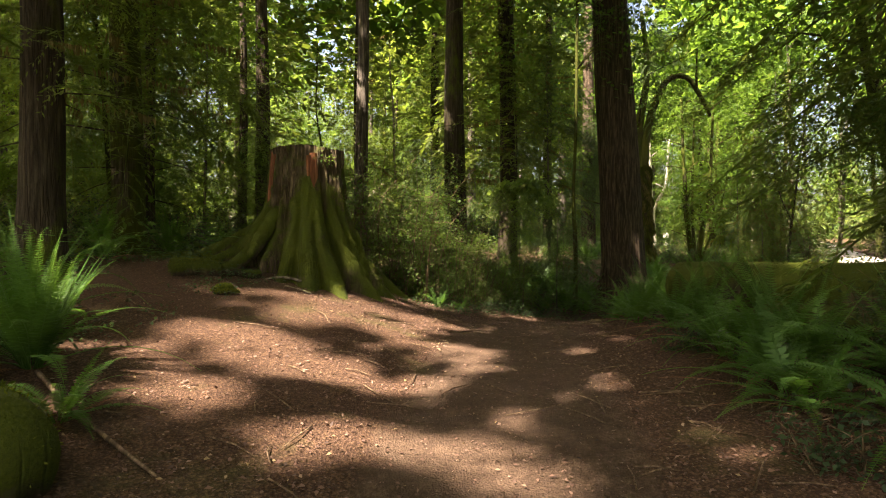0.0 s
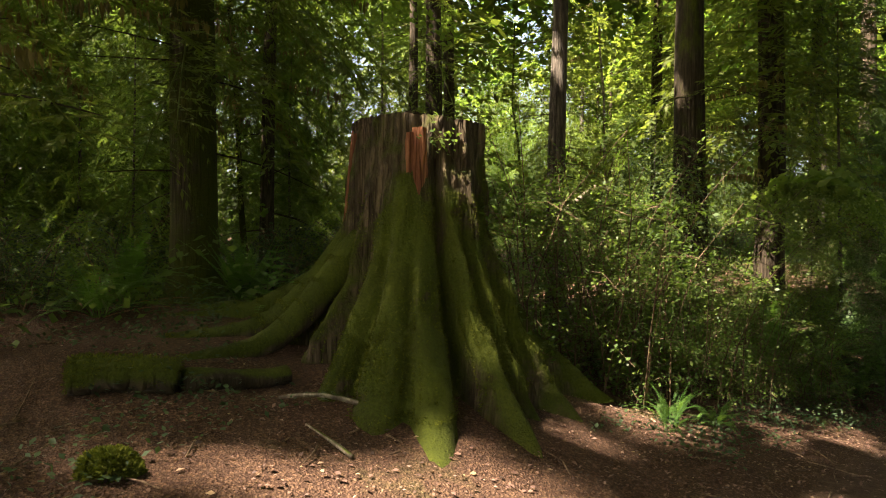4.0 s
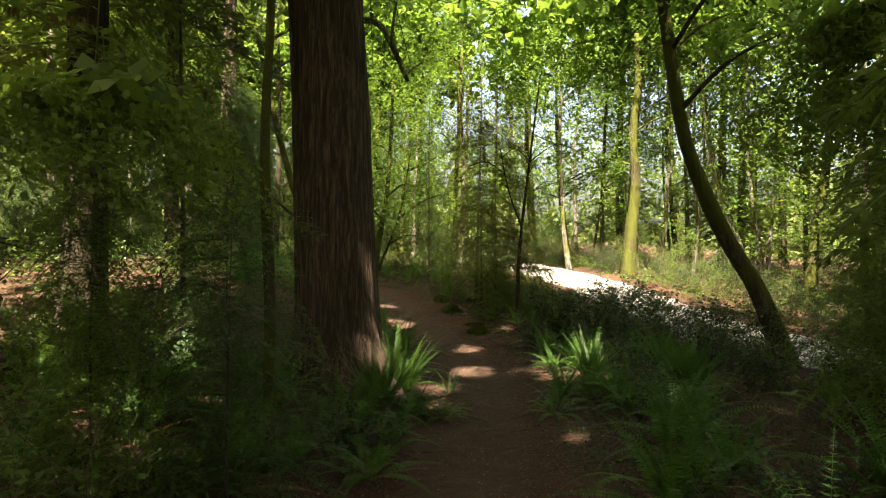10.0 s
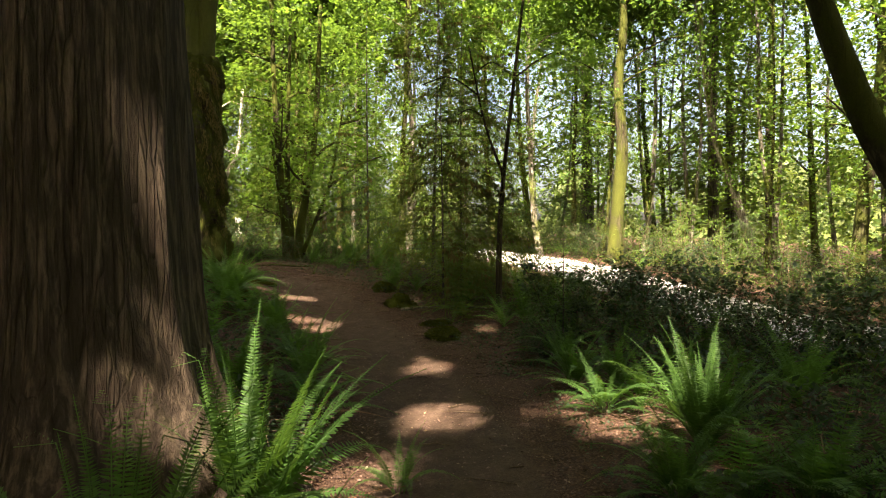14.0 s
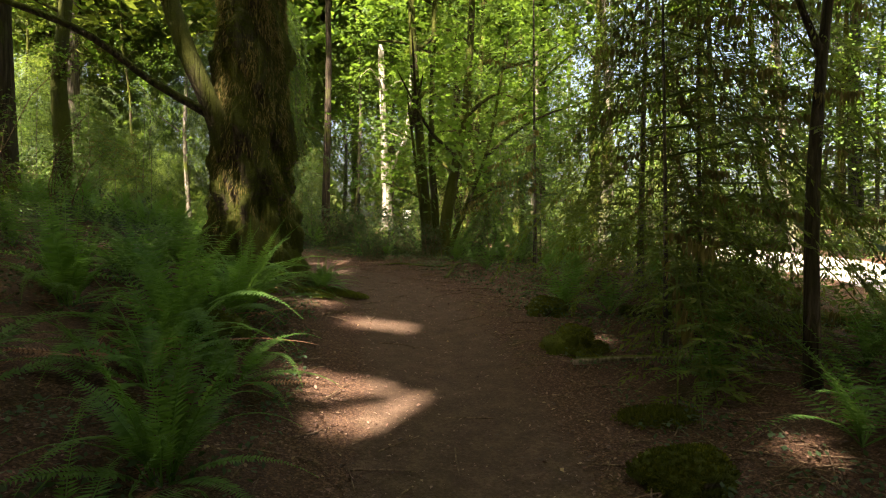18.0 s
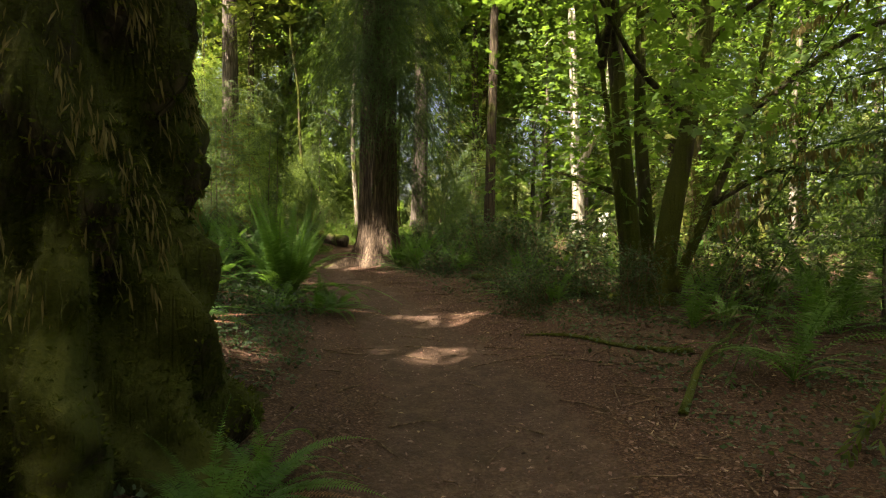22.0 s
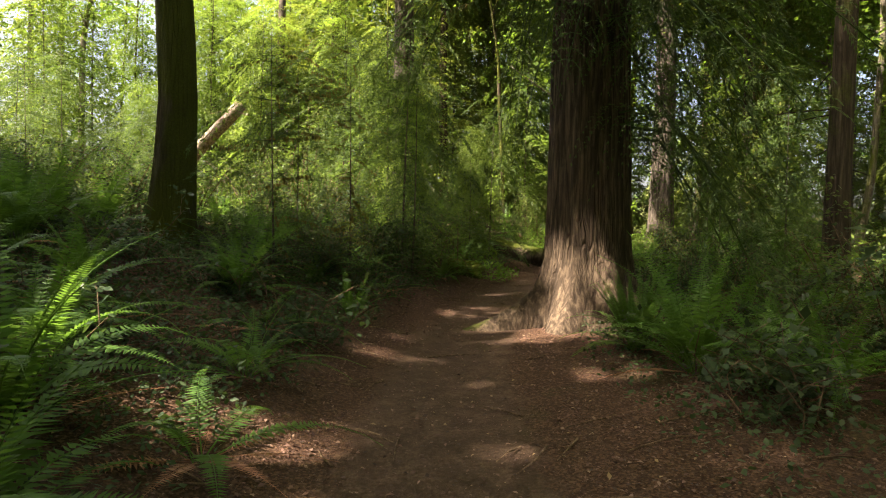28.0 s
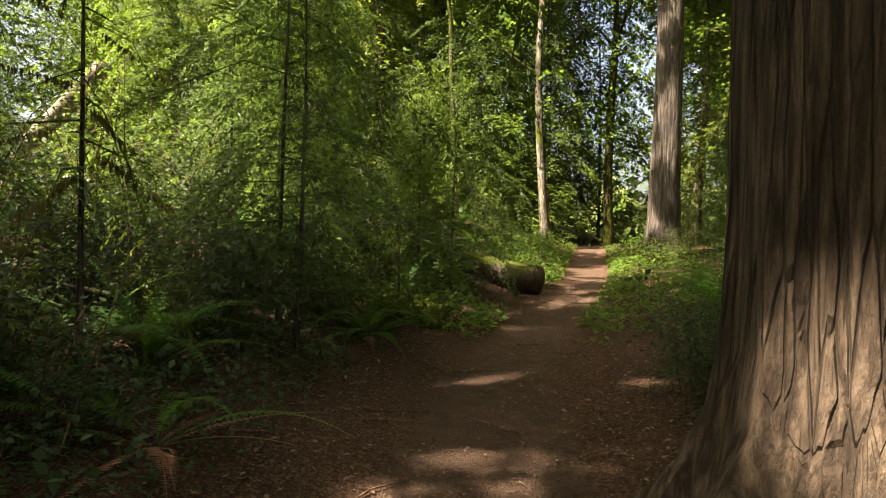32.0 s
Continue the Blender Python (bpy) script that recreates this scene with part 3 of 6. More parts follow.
def beard(n, seed):
    """Strands of moss that hang from a branch of length 1 along x."""
    g = np.random.RandomState(seed)
    s = g.uniform(0.15, 0.85, n)
    return stacked(lance(1, 0.28, 0.02, 0.35), poses(np.stack([s, g.normal(0, 0.012, n), -0.1 * s], 1), g.uniform(0, 6.3, n), g.uniform(1.2, 1.75, n), g.uniform(-0.5, 0.5, n), g.uniform(0.02, 0.075, n)))


# ---- trees ----
tall, ROOF = [], 5.0


def stuff(ob):
    ob["kind"] = "stuff"
    return ob


def crown_of_boughs(kinds, height, low, reach, count, seed, lean=(0, 0), top_reach=0.35, where=None):
    g = np.random.RandomState(seed)
    h = low + (height - low) * (np.arange(count) + g.uniform(0, 1, count)) / count
    share = (h - low) / (height - low)
    size = reach * (1 - share * (1 - top_reach)) * g.uniform(0.65, 1.15, count)
    yaw = np.arange(count) * 2.4 + g.uniform(-0.5, 0.5, count)
    at = np.stack([lean[0] * h, lean[1] * h, h], 1)
    m = poses(at, yaw, g.uniform(-0.1, 0.3, count), g.uniform(-0.3, 0.3, count), size)
    if where is not None:
        shut = np.zeros(count, bool)
        for s in (0.3, 0.6, 0.85, 1.0):
            over = m[:, :3, 0] * s + m[:, :3, 3] + np.array(where)
            shut |= (np.abs(from_path(over[:, 0], over[:, 1])) < 1.4) & (m[:, 2, 3] < 4.8)
        for s in (0.35, 0.6, 0.85):
            shut |= open_to_sun(m[:, :3, 0] * s + m[:, :3, 3] + np.array(where) - (0, 0, 0.25 * s))
        m = m[~shut]
    pick = g.randint(0, len(kinds), len(m))
    return joined([stacked(k, m[pick == i]) for i, k in enumerate(kinds)]), m


def straight_trunk(height, r0, r1, seed, lean=(0, 0), seg=14, wobble=0.05, flare=1.5):
    g = np.random.RandomState(seed)
    h = np.concatenate([[-0.3, 0, 0.2, 0.5, 1.0, 1.8], np.linspace(3, height, 9)])
    share = np.clip(h / height, 0, 1)
    r = r0 + (r1 - r0) * share
    r = r * (1 + (flare - 1) * np.exp(-np.clip(h, 0, None) / 0.35))
    p = np.stack([lean[0] * h + wobble * np.sin(h * 0.5 + g.uniform(0, 6)), lean[1] * h + wobble * np.sin(h * 0.43 + g.uniform(0, 6)), h], 1)
    p[:, :2] -= p[1, :2]
    return tube(p, r, seg, 0.05, seed), p


def conifer(at, height, r0, low, reach, count, seed, bark_mat, kinds, leaf_mat, label, name="conifer_tree", lean=(0, 0), bare_stubs=14, moss=0, lobes=(), seg=14):
    tree = thing(name, label, "tree", at)
    if lobes:
        part("trunk", mesh_of("trunk", *flared(height, r0, lobes, r0 * 0.45, lean=lean, seed=seed, seg=seg), bark_mat), tree)
        lean_used = lean
    else:
        (tv, tf), line = straight_trunk(height, r0, r0 * (0.3 if r0 > 0.12 else 0.12), seed, lean, seg)
        part("trunk", mesh_of("trunk", tv, tf, bark_mat), tree)
        lean_used = lean
    split = height if kinds is FAR_BOUGHS else min(height, 10.5)
    (cv, cf), m = crown_of_boughs(kinds, split, low, reach, count, seed, lean_used, 0.75, at if at[2] > -50 else None)
    stuff(part("crown", mesh_of("crown", cv, cf, leaf_mat, False), tree))
    if height > 12 and kinds is not FAR_BOUGHS:
        tall.append((tree, leaf_mat, 9.5, height, reach * 1.5, (lean[0] * 14, lean[1] * 14)))
    g = np.random.RandomState(seed + 50)
    if bare_stubs:
        for i in range(bare_stubs):
            h, yaw, ln = g.uniform(1.2, min(low + 3.0, height * 0.8)), g.uniform(0, 6.3), g.uniform(0.4, 1.7) * min(1.0, 0.15 + r0 * 6)
            d = np.array([math.cos(yaw), math.sin(yaw)])
            o = np.array([lean[0] * h, lean[1] * h])
            sag = g.uniform(-0.05, 0.35)
            part("dead_branch", mesh_of("dead_branch", *tube(bent([(*(o + d * r0 * 0.5), h), (*(o + d * ln * 0.6), h - sag * 0.4 * ln), (*(o + d * ln), h - sag * ln)], 5), np.linspace(0.014, 0.004, 5) * min(1.0, 0.3 + r0 * 5), 4, cap=False), DARK_BARK), tree)
    if moss:
        pick = m[np.random.RandomState(seed).permutation(len(m))[:moss]]
        stuff(part("hanging_moss", mesh_of("hanging_moss", *stacked(beard(80, seed), pick), HANGING, False), tree))
    return tree


def leafy_twig(n, seed, shape=LEAF, leaf=0.12, flat=0.5):
    """A spray of leaves round a twig of length 1."""
    g = np.random.RandomState(seed)
    s = g.uniform(0.1, 1, n)
    at = np.stack([s, g.normal(0, 0.22, n) * (0.4 + s), g.normal(0, 0.13, n) - 0.12 * s * s], 1)
    m = poses(at, g.uniform(0, 6.3, n), g.normal(0.15, flat, n), g.normal(0, flat, n), leaf * g.uniform(0.6, 1.25, n))
    return stacked(shape, m)


TWIGS = [leafy_twig(26, 11, LEAF, 0.13), leafy_twig(26, 12, LEAF, 0.11)]
CANOPY_TWIG = leafy_twig(8, 15, LEAF, 0.68)
TOP_TWIG = leafy_twig(18, 18, LEAF, 0.19)
FAR_TWIGS = [leafy_twig(22, 16, LEAF, 0.14), leafy_twig(22, 17, LEAF, 0.13)]
MAPLE_TWIGS = [leafy_twig(20, 13, PALM, 0.105, 0.35), leafy_twig(20, 14, PALM, 0.09, 0.35)]


def broadleaf(at, stems, crown_low, crown_high, reach, twigs, seed, bark_mat, kinds, leaf_mat, label, name="broadleaf_tree", limbs=6, centre=(0, 0), trunk=None, thick_limb=0.06):
    """stems: lists of (points, radius at the foot, radius at the top)."""
    g = np.random.RandomState(seed)
    tree = thing(name, label, "tree", at)
    if trunk is not None:
        part("trunk", mesh_of("trunk", *trunk, bark_mat), tree)
    lines = []
    for pts, r0, r1 in stems:
        line = bent(pts, 16)
        rad = np.linspace(r0, r1, 16)
        rad[:3] *= (1.5, 1.2, 1.06)
        part("trunk" if trunk is None else "limb", mesh_of("stem", *tube(line, rad, 12, 0.08, seed + len(lines)), bark_mat), tree)
        lines.append(line)
    ends = []
    for i in range(limbs):
        line = lines[i % len(lines)]
        k = g.randint(5, 15)
        p = line[k]
        if p[2] < crown_low * 0.7:
            p = line[13]
        yaw = g.uniform(0, 6.3)
        ln = reach * g.uniform(0.5, 1.0)
        d = np.array([math.cos(yaw), math.sin(yaw), 0])
        tip = p + d * ln + np.array([0, 0, ln * g.uniform(0.1, 0.6)])
        midp = p + d * ln * 0.5 + np.array([0, 0, ln * g.uniform(0.15, 0.45)])
        part("branch", mesh_of("branch", *tube(bent([p, midp, tip], 8), np.linspace(thick_limb, 0.012, 8), 6, 0.08, i), bark_mat), tree)
        ends.append(bent([p, midp, tip], 8))
    at_, yaw_ = [], []
    for i in range(twigs):
        if ends and g.rand() < 0.45:
            e = ends[g.randint(len(ends))]
            p = e[g.randint(2, 8)] + g.normal(0, 0.45, 3)
        else:
            a, rr = g.uniform(0, 6.3), reach * math.sqrt(g.rand())
            h = crown_low + (crown_high - crown_low) * g.rand()
            p = np.array([centre[0] + rr * math.cos(a), centre[1] + rr * math.sin(a), h + 0.3 * math.sin(a * 3)])
        at_.append(p)
        yaw_.append(math.atan2(p[1] - centre[1], p[0] - centre[0]) + g.normal(0, 0.8))
    m = poses(at_, yaw_, g.normal(0.1, 0.3, twigs), g.normal(0, 0.35, twigs), g.uniform(0.7, 1.3, twigs))
    if at[2] > -50:
        spot = m[:, :3, 3] + np.array(at)
        m = m[(np.abs(from_path(spot[:, 0], spot[:, 1])) > 2.3) | (m[:, 2, 3] > 7)]
    pick = g.randint(0, len(kinds), len(m))
    stuff(part("crown", mesh_of("crown", *joined([stacked(k, m[pick == i]) for i, k in enumerate(kinds)]), leaf_mat, False), tree))
    if crown_high > 8 and kinds is not FAR_TWIGS:
        tall.append((tree, leaf_mat, crown_high - 2.5, crown_high + 5, reach * 1.35, centre))
    return tree


def on_ground(x, y, dz=0.0):
    return (x, y, gz(x, y) + dz)


# the great stump
STUMP = (-2.15, 9.95)
stump = thing("tree_stump", "huge old cut stump with mossy spreading roots and a flat top", "stump", on_ground(*STUMP))
S0 = stump.location.z
SH = 2.87 - S0
lobes = [(-65, 1.52, 13, 1.9, 2.6), (-81, 1.36, 13, 2.0, 2.4), (-96, 1.1, 10, 1.6, 2.4), (-46, 1.42, 9, 1.8, 2.4), (-28, 1.1, 9, 1.9, 2.2), (-8, 1.1, 10, 1.7, 2.2), (-112, 1.1, 8, 1.5, 2.2), (-135, 1.35, 8, 1.7, 2.4), (-158, 1.5, 8, 1.3, 2.4), (178, 2.0, 9, 1.4, 2.2), (156, 1.8, 9, 1.4, 2.2),
         (60, 1.2, 13, 1.5, 2.4), (105, 1.3, 13, 1.5, 2.4), (25, 1.2, 10, 1.5, 2.4)]
bv, bf = flared(SH, 0.6, lobes, 0.54, 90, 240, (0.02, 0), 0.02, 4, 0.4, 1.3, ((-53, 0.5, 4, 1.75), (-84, 0.22, 3, 1.2), (-35, 0.35, 3, 1.3), (-18, 0.3, 5, 1.4), (-101, 0.3, 6, 1.3), (-123, 0.35, 6, 1.3), (-146, 0.35, 6, 1.2), (168, 0.25, 5, 1.2), (-70, 0.16, 2.5, 1.0)), 0.07)
rim = bv.reshape(-1, 240, 3)[-1]
jag = np.random.RandomState(3).normal(0, 0.005, 240) + 0.02 * np.sin(np.linspace(0, 19, 240))
bv = bv.reshape(-1, 240, 3)
bv[-1, :, 2] += jag
bv[-2, :, 2] += jag * 0.5
bv = bv.reshape(-1, 3)
part("body", mesh_of("stump_body", bv, bf, STUMP_WOOD), stump)
tv = [(0.02 * SH, 0, SH - 0.02)]
for k in (0.35, 0.7, 0.995):
    for p, j in zip(rim, jag):
        tv.append((0.02 * SH + (p[0] - 0.02 * SH) * k, p[1] * k, SH + (0.01 if k < 0.9 else j) + 0.015 * math.sin(p[0] * 9 + p[1] * 13)))
tf = [(1 + r * 240 + j, 1 + r * 240 + (j + 1) % 240, 201 + r * 240 + (j + 1) % 240, 201 + r * 240 + j) for r in range(2) for j in range(240)]
tf += [(0, 1 + j, 1 + j + 1, 1 + (j + 2) % 240) for j in range(0, 240, 2)]
part("cut_top", mesh_of("stump_top", tv, tf, ROOT_MOSS), stump, "weathered cut surface grown with moss")
for pts, r0 in (([(-0.36, -0.25, 1.15), (-0.62, -0.45, 0.62), (-0.98, -0.75, 0.18), (-1.5, -1.05, 0.02), (-2.1, -1.4, -0.12)], 0.13), ([(-0.3, -0.38, 1.0), (-0.5, -0.72, 0.5), (-0.72, -1.1, 0.14), (-0.98, -1.55, 0.0), (-1.1, -2.0, -0.12)], 0.13),
                ([(-0.6, 0.0, 0.8), (-1.5, 0.0, 0.25), (-2.2, -0.15, 0.05), (-2.9, -0.2, -0.1)], 0.13), ([(-0.6, 0.3, 0.7), (-1.5, 0.5, 0.3), (-2.2, 0.3, 0.1), (-2.9, 0.1, -0.1)], 0.12)):
    p = bent(pts, 12)
    p[:, 2] += np.array([gz(STUMP[0] + a[0], STUMP[1] + a[1]) - S0 for a in p]) * np.linspace(0, 1, 12)
    part("root", mesh_of("root", *tube(p, np.linspace(r0, 0.05, 12), 14, 0.1, int(r0 * 100)), ROOT_MOSS), stump, "mossy spreading root")
for a0, h0, h1, wd, wood in ((-146, SH - 0.95, SH - 0.06, 0.07, RED_WOOD), (-134, SH - 0.6, SH - 0.1, 0.05, RED_WOOD), (-68, SH - 0.62, SH - 0.1, 0.085, RED_WOOD), (-76, SH - 0.45, SH - 0.14, 0.06, RED_WOOD), (-22, SH - 0.55, SH - 0.04, 0.045, DEAD_WOOD)):
    strip = []
    for i in range(9):
        h = h0 + (h1 - h0) * i / 8
        r = 0.66 + (0.53 - 0.66) * h / SH
        for j in range(5):
            a = radians(a0) + (j - 2) * wd * (1 - 0.55 * abs(i - 5) / 5)
            strip.append(((r + 0.035 - 0.02 * abs(j - 2)) * math.cos(a) + 0.02 * h, (r + 0.035 - 0.02 * abs(j - 2)) * math.sin(a), h))
    part("bark_strip", mesh_of("bark_strip", strip, [(i * 5 + j, i * 5 + j + 1, i * 5 + j + 6, i * 5 + j + 5) for i in range(8) for j in range(4)], wood), stump, "bare red-brown wood" if wood is RED_WOOD else "bleached grey wood")

def fuzz(ob, mesh, count, seed, size, mat, low=-9, high=9, name="moss", up=-0.2):
    """Short moss blades over a mesh, a part of the thing that it grows on."""
    g = np.random.RandomState(seed)
    me = mesh
    n = len(me.polygons)
    c, nr, ar = np.zeros(n * 3), np.zeros(n * 3), np.zeros(n)
    me.polygons.foreach_get("center", c)
    me.polygons.foreach_get("normal", nr)
    me.polygons.foreach_get("area", ar)
    c, nr = c.reshape(-1, 3), nr.reshape(-1, 3)
    patch = np.sin(c[:, 0] * 4.1 + 1.7 * np.sin(c[:, 2] * 3)) * np.sin(c[:, 1] * 3.7 + c[:, 2] * 2.1)
    w = ar * (nr[:, 2] > up) * (c[:, 2] > low) * (c[:, 2] < high) * np.clip(0.5 + patch, 0.18, 1)
    k = g.choice(n, count, p=w / w.sum())
    spread = np.sqrt(ar[k])[:, None] * 0.5
    at = c[k] + g.uniform(-1, 1, (count, 3)) * spread * (1 - np.abs(nr[k]))
    yaw = np.arctan2(nr[k, 1], nr[k, 0]) + g.normal(0, 0.9, count)
    pitch = -np.arcsin(np.clip(nr[k, 2], -1, 1)) * 0.8 + g.normal(0, 0.5, count)
    return stuff(part(name, mesh_of("moss_blades", *stacked(lance(1, 0.4, 0.05, 0.4), poses(at, yaw, pitch, g.uniform(0, 6.3, count), size * g.uniform(0.5, 1.4, count))), mat, False), ob))


fuzz(stump, bpy.data.meshes["stump_body"], 52000, 61, 0.018, MOSS, -0.1, 1.35)
for ob in list(stump.children):
    if ob.name.startswith("root"):
        fuzz(ob, ob.data, 2600, 62, 0.016, MOSS)

# named trees beside the trail
conifer(on_ground(-4.9, 7.8), 22, 0.25, 2.3, 2.8, 70, 21, DARK_BARK, BOUGHS, CONIFER, "dark straight conifer hung with moss", "conifer_tree", moss=34)
conifer(on_ground(-5.55, 11.3), 22, 0.28, 2.6, 2.8, 74, 22, MOSSY_BARK, BOUGHS, CONIFER, "moss-covered conifer with drooping mossy boughs", "conifer_tree", moss=24)
conifer(on_ground(-6.5, 14.2), 19, 0.13, 2.6, 2.4, 56, 23, DARK_BARK, BOUGHS, CONIFER, "slender dark conifer among ferns", "conifer_tree", moss=16)
conifer(on_ground(-5.7, 20), 22, 0.25, 5.5, 3.0, 44, 24, DARK_BARK, BOUGHS, CONIFER, "dark conifer with many bare dead twigs", "conifer_tree", bare_stubs=34)
conifer(on_ground(-6.5, 20.6), 20, 0.15, 6, 2.2, 26, 25, DARK_BARK, BOUGHS, CONIFER, "thin dark conifer behind the stump", "conifer_tree", bare_stubs=20)
conifer(on_ground(0.4, 18.5), 22, 0.34, 1.9, 2.7, 76, 26, DARK_BARK, BOUGHS, CONIFER, "dark flaking conifer with low drooping boughs", "conifer_tree", bare_stubs=24, moss=14)
conifer(on_ground(5.45, 19.15), 24, 0.62, 8, 3.2, 34, 27, CEDAR_BARK, CEDAR_BOUGHS, CEDAR_SPRAY, "massive red cedar with stringy brown bark", "cedar_tree", lean=(-0.045, 0.02), bare_stubs=0,
        lobes=[(-60, 0.95, 16, 1.4), (-110, 0.9, 18, 1.3), (-15, 0.95, 15, 1.2), (170, 1.0, 18, 1.4), (90, 0.9, 20, 1.2)], seg=170)
cedar = conifer(on_ground(9.72, 42.75), 22, 0.48, 2.1, 2.9, 270, 28, CEDAR_BARK, CEDAR_BOUGHS, CEDAR_SPRAY, "stout red cedar with flared foot and drooping sprays", "cedar_tree", bare_stubs=0,
                lobes=[(-150, 1.15, 11, 0.9), (-105, 0.85, 18, 1.2), (-60, 0.9, 16, 1.2), (-10, 0.8, 18, 1.1), (80, 0.8, 20, 1.1), (170, 1.0, 14, 1.0)], seg=170)
g = np.random.RandomState(78)
n = 170
yaw = g.uniform(-2.1, 0.2, n)
m = poses(np.stack([0.3 * np.cos(yaw), 0.3 * np.sin(yaw), g.uniform(3.7, 9.0, n)], 1), yaw, g.uniform(0.0, 0.4, n), g.uniform(-0.3, 0.3, n), g.uniform(1.1, 2.2, n))
stuff(part("low_crown", mesh_of("low_crown", *stacked(CEDAR_BOUGHS[1], m), CEDAR_SPRAY, False), cedar, "dark drooping cedar sprays"))
conifer(on_ground(2.4, 55.2), 24, 0.42, 8, 3.2, 40, 29, FIR_BARK, BOUGHS, CONIFER, "tall grey-barked fir with a clear trunk", "fir_tree", bare_stubs=16)
conifer(on_ground(14.6, 28.3), 9, 0.05, 0.5, 2.5, 150, 30, FIR_BARK, SHADE_BOUGHS, CONIFER, "young conifer with low drooping boughs beside the trail", "conifer_tree", bare_stubs=10)

conifer(on_ground(12.75, 25.5), 6.2, 0.022, 0.3, 2.1, 100, 301, FIR_BARK, SHADE_BOUGHS, CONIFER, "tangled young hemlock with low drooping mossy boughs", "conifer_tree", bare_stubs=12, moss=60)
conifer(on_ground(13.9, 26.3), 7.5, 0.03, 0.3, 2.3, 100, 302, FIR_BARK, SHADE_BOUGHS, CONIFER, "young hemlock with drooping moss-hung boughs", "conifer_tree", bare_stubs=10, moss=50)
conifer(on_ground(12.7, 44.4), 15, 0.16, 2.7, 2.8, 120, 303, DARK_BARK, SHADE_BOUGHS, CEDAR_SPRAY, "dark drooping hemlock behind the cedar", "conifer_tree", bare_stubs=8)
conifer(on_ground(-2.6, 20.5), 21, 0.24, 2.0, 2.7, 66, 39, FIR_BARK, BOUGHS, CONIFER, "grey mossy conifer behind the shrubs", "conifer_tree", bare_stubs=12, moss=10)

conifer(on_ground(6.7, 44.9), 3.6, 0.018, 0.3, 1.2, 64, 391, FIR_BARK, SHADE_BOUGHS, CEDAR_SPRAY, "bushy young hemlock at the edge of the trail", "conifer_sapling", bare_stubs=0)
conifer(on_ground(6.45, 43.1), 3.4, 0.015, 0.25, 1.1, 40, 392, FIR_BARK, SHADE_BOUGHS, CONIFER, "thin hemlock sapling hung with olive moss", "conifer_sapling", bare_stubs=10, moss=26)
conifer(on_ground(5.3, 43.6), 3.1, 0.016, 0.2, 1.4, 54, 393, FIR_BARK, SHADE_BOUGHS, CEDAR_SPRAY, "low dark hemlock sapling in the shade", "conifer_sapling", bare_stubs=4, moss=20)
conifer(on_ground(6.0, 41.9), 3.1, 0.014, 0.1, 1.1, 50, 394, FIR_BARK, SHADE_BOUGHS, CEDAR_SPRAY, "low spreading hemlock sapling over dead fronds", "conifer_sapling", bare_stubs=4, moss=20)
conifer(on_ground(14.4, 31.2), 8, 0.035, 0.8, 2.3, 130, 396, FIR_BARK, SHADE_BOUGHS, CEDAR_SPRAY, "shaded young hemlock with drooping boughs", "conifer_tree", bare_stubs=8, moss=30)
conifer(on_ground(3.4, 20.4), 7, 0.05, 0.4, 2.1, 84, 397, FIR_BARK, SHADE_BOUGHS, CEDAR_SPRAY, "dark young hemlock in the shade beside the cedar", "conifer_tree", bare_stubs=8, moss=20)
# unseen tree behind the start, added only to shade the clearing
conifer(on_ground(-2.4, -2.5), 22, 0.28, 4.5, 3.6, 46, 381, DARK_BARK, BOUGHS, CONIFER, "unseen dark conifer behind the start, added to shade the clearing", "conifer_tree", bare_stubs=6)
# added to shade the ferns at the bend; its second crown is shifted sunward
shade_tree = conifer(on_ground(7.4, 9.6), 22, 0.16, 2.6, 3.6, 90, 382, DARK_BARK, BOUGHS, CONIFER, "slim dark conifer added beside the fallen log for shade", "conifer_tree", bare_stubs=6)
tall.append((shade_tree, CONIFER, 9.0, 20.0, 5.6, (-3.4, -0.4)))
conifer(on_ground(6.0, 4.9), 20, 0.17, 2.2, 3.3, 90, 385, DARK_BARK, BOUGHS, CONIFER, "dark conifer with drooping mossy boughs over the fallen log", "conifer_tree", bare_stubs=8, moss=40)
# placed out of view to throw shade over the trail below the cedar
conifer(on_ground(5.4, 32.8), 22, 0.25, 4.0, 3.4, 50, 383, DARK_BARK, BOUGHS, CONIFER, "unseen dark conifer on the ferny bank, added for shade", "conifer_tree", bare_stubs=6)

conifer(on_ground(10.8, 58.5), 24, 0.42, 8, 3.2, 36, 384, FIR_BARK, MID_BOUGHS, CONIFER, "big pale-barked fir at the end of the trail", "fir_tree", bare_stubs=8)

# the mossy maple at the bend
mt = flared(4.6, 0.5, [(-62, 0.8, 13, 0.9, 2.2), (-98, 0.78, 12, 0.7, 2.2), (-135, 0.95, 13, 1.2, 2.4), (-20, 0.8, 14, 0.8), (-172, 0.95, 13, 0.9), (150, 0.9, 14, 1.0), (60, 0.85, 18, 1.0)], 0.36, 60, 150, (0.0, 0.02), 0.02, 8, lumps=0.17, clefts=((-80, 0.22, 7, 1.1), (-115, 0.3, 7, 1.3), (-45, 0.25, 7, 0.9), (-152, 0.25, 8, 1.0)))
k = mt[0].reshape(-1, 150, 3)
ang = np.linspace(0, 2 * np.pi, 150, endpoint=False)
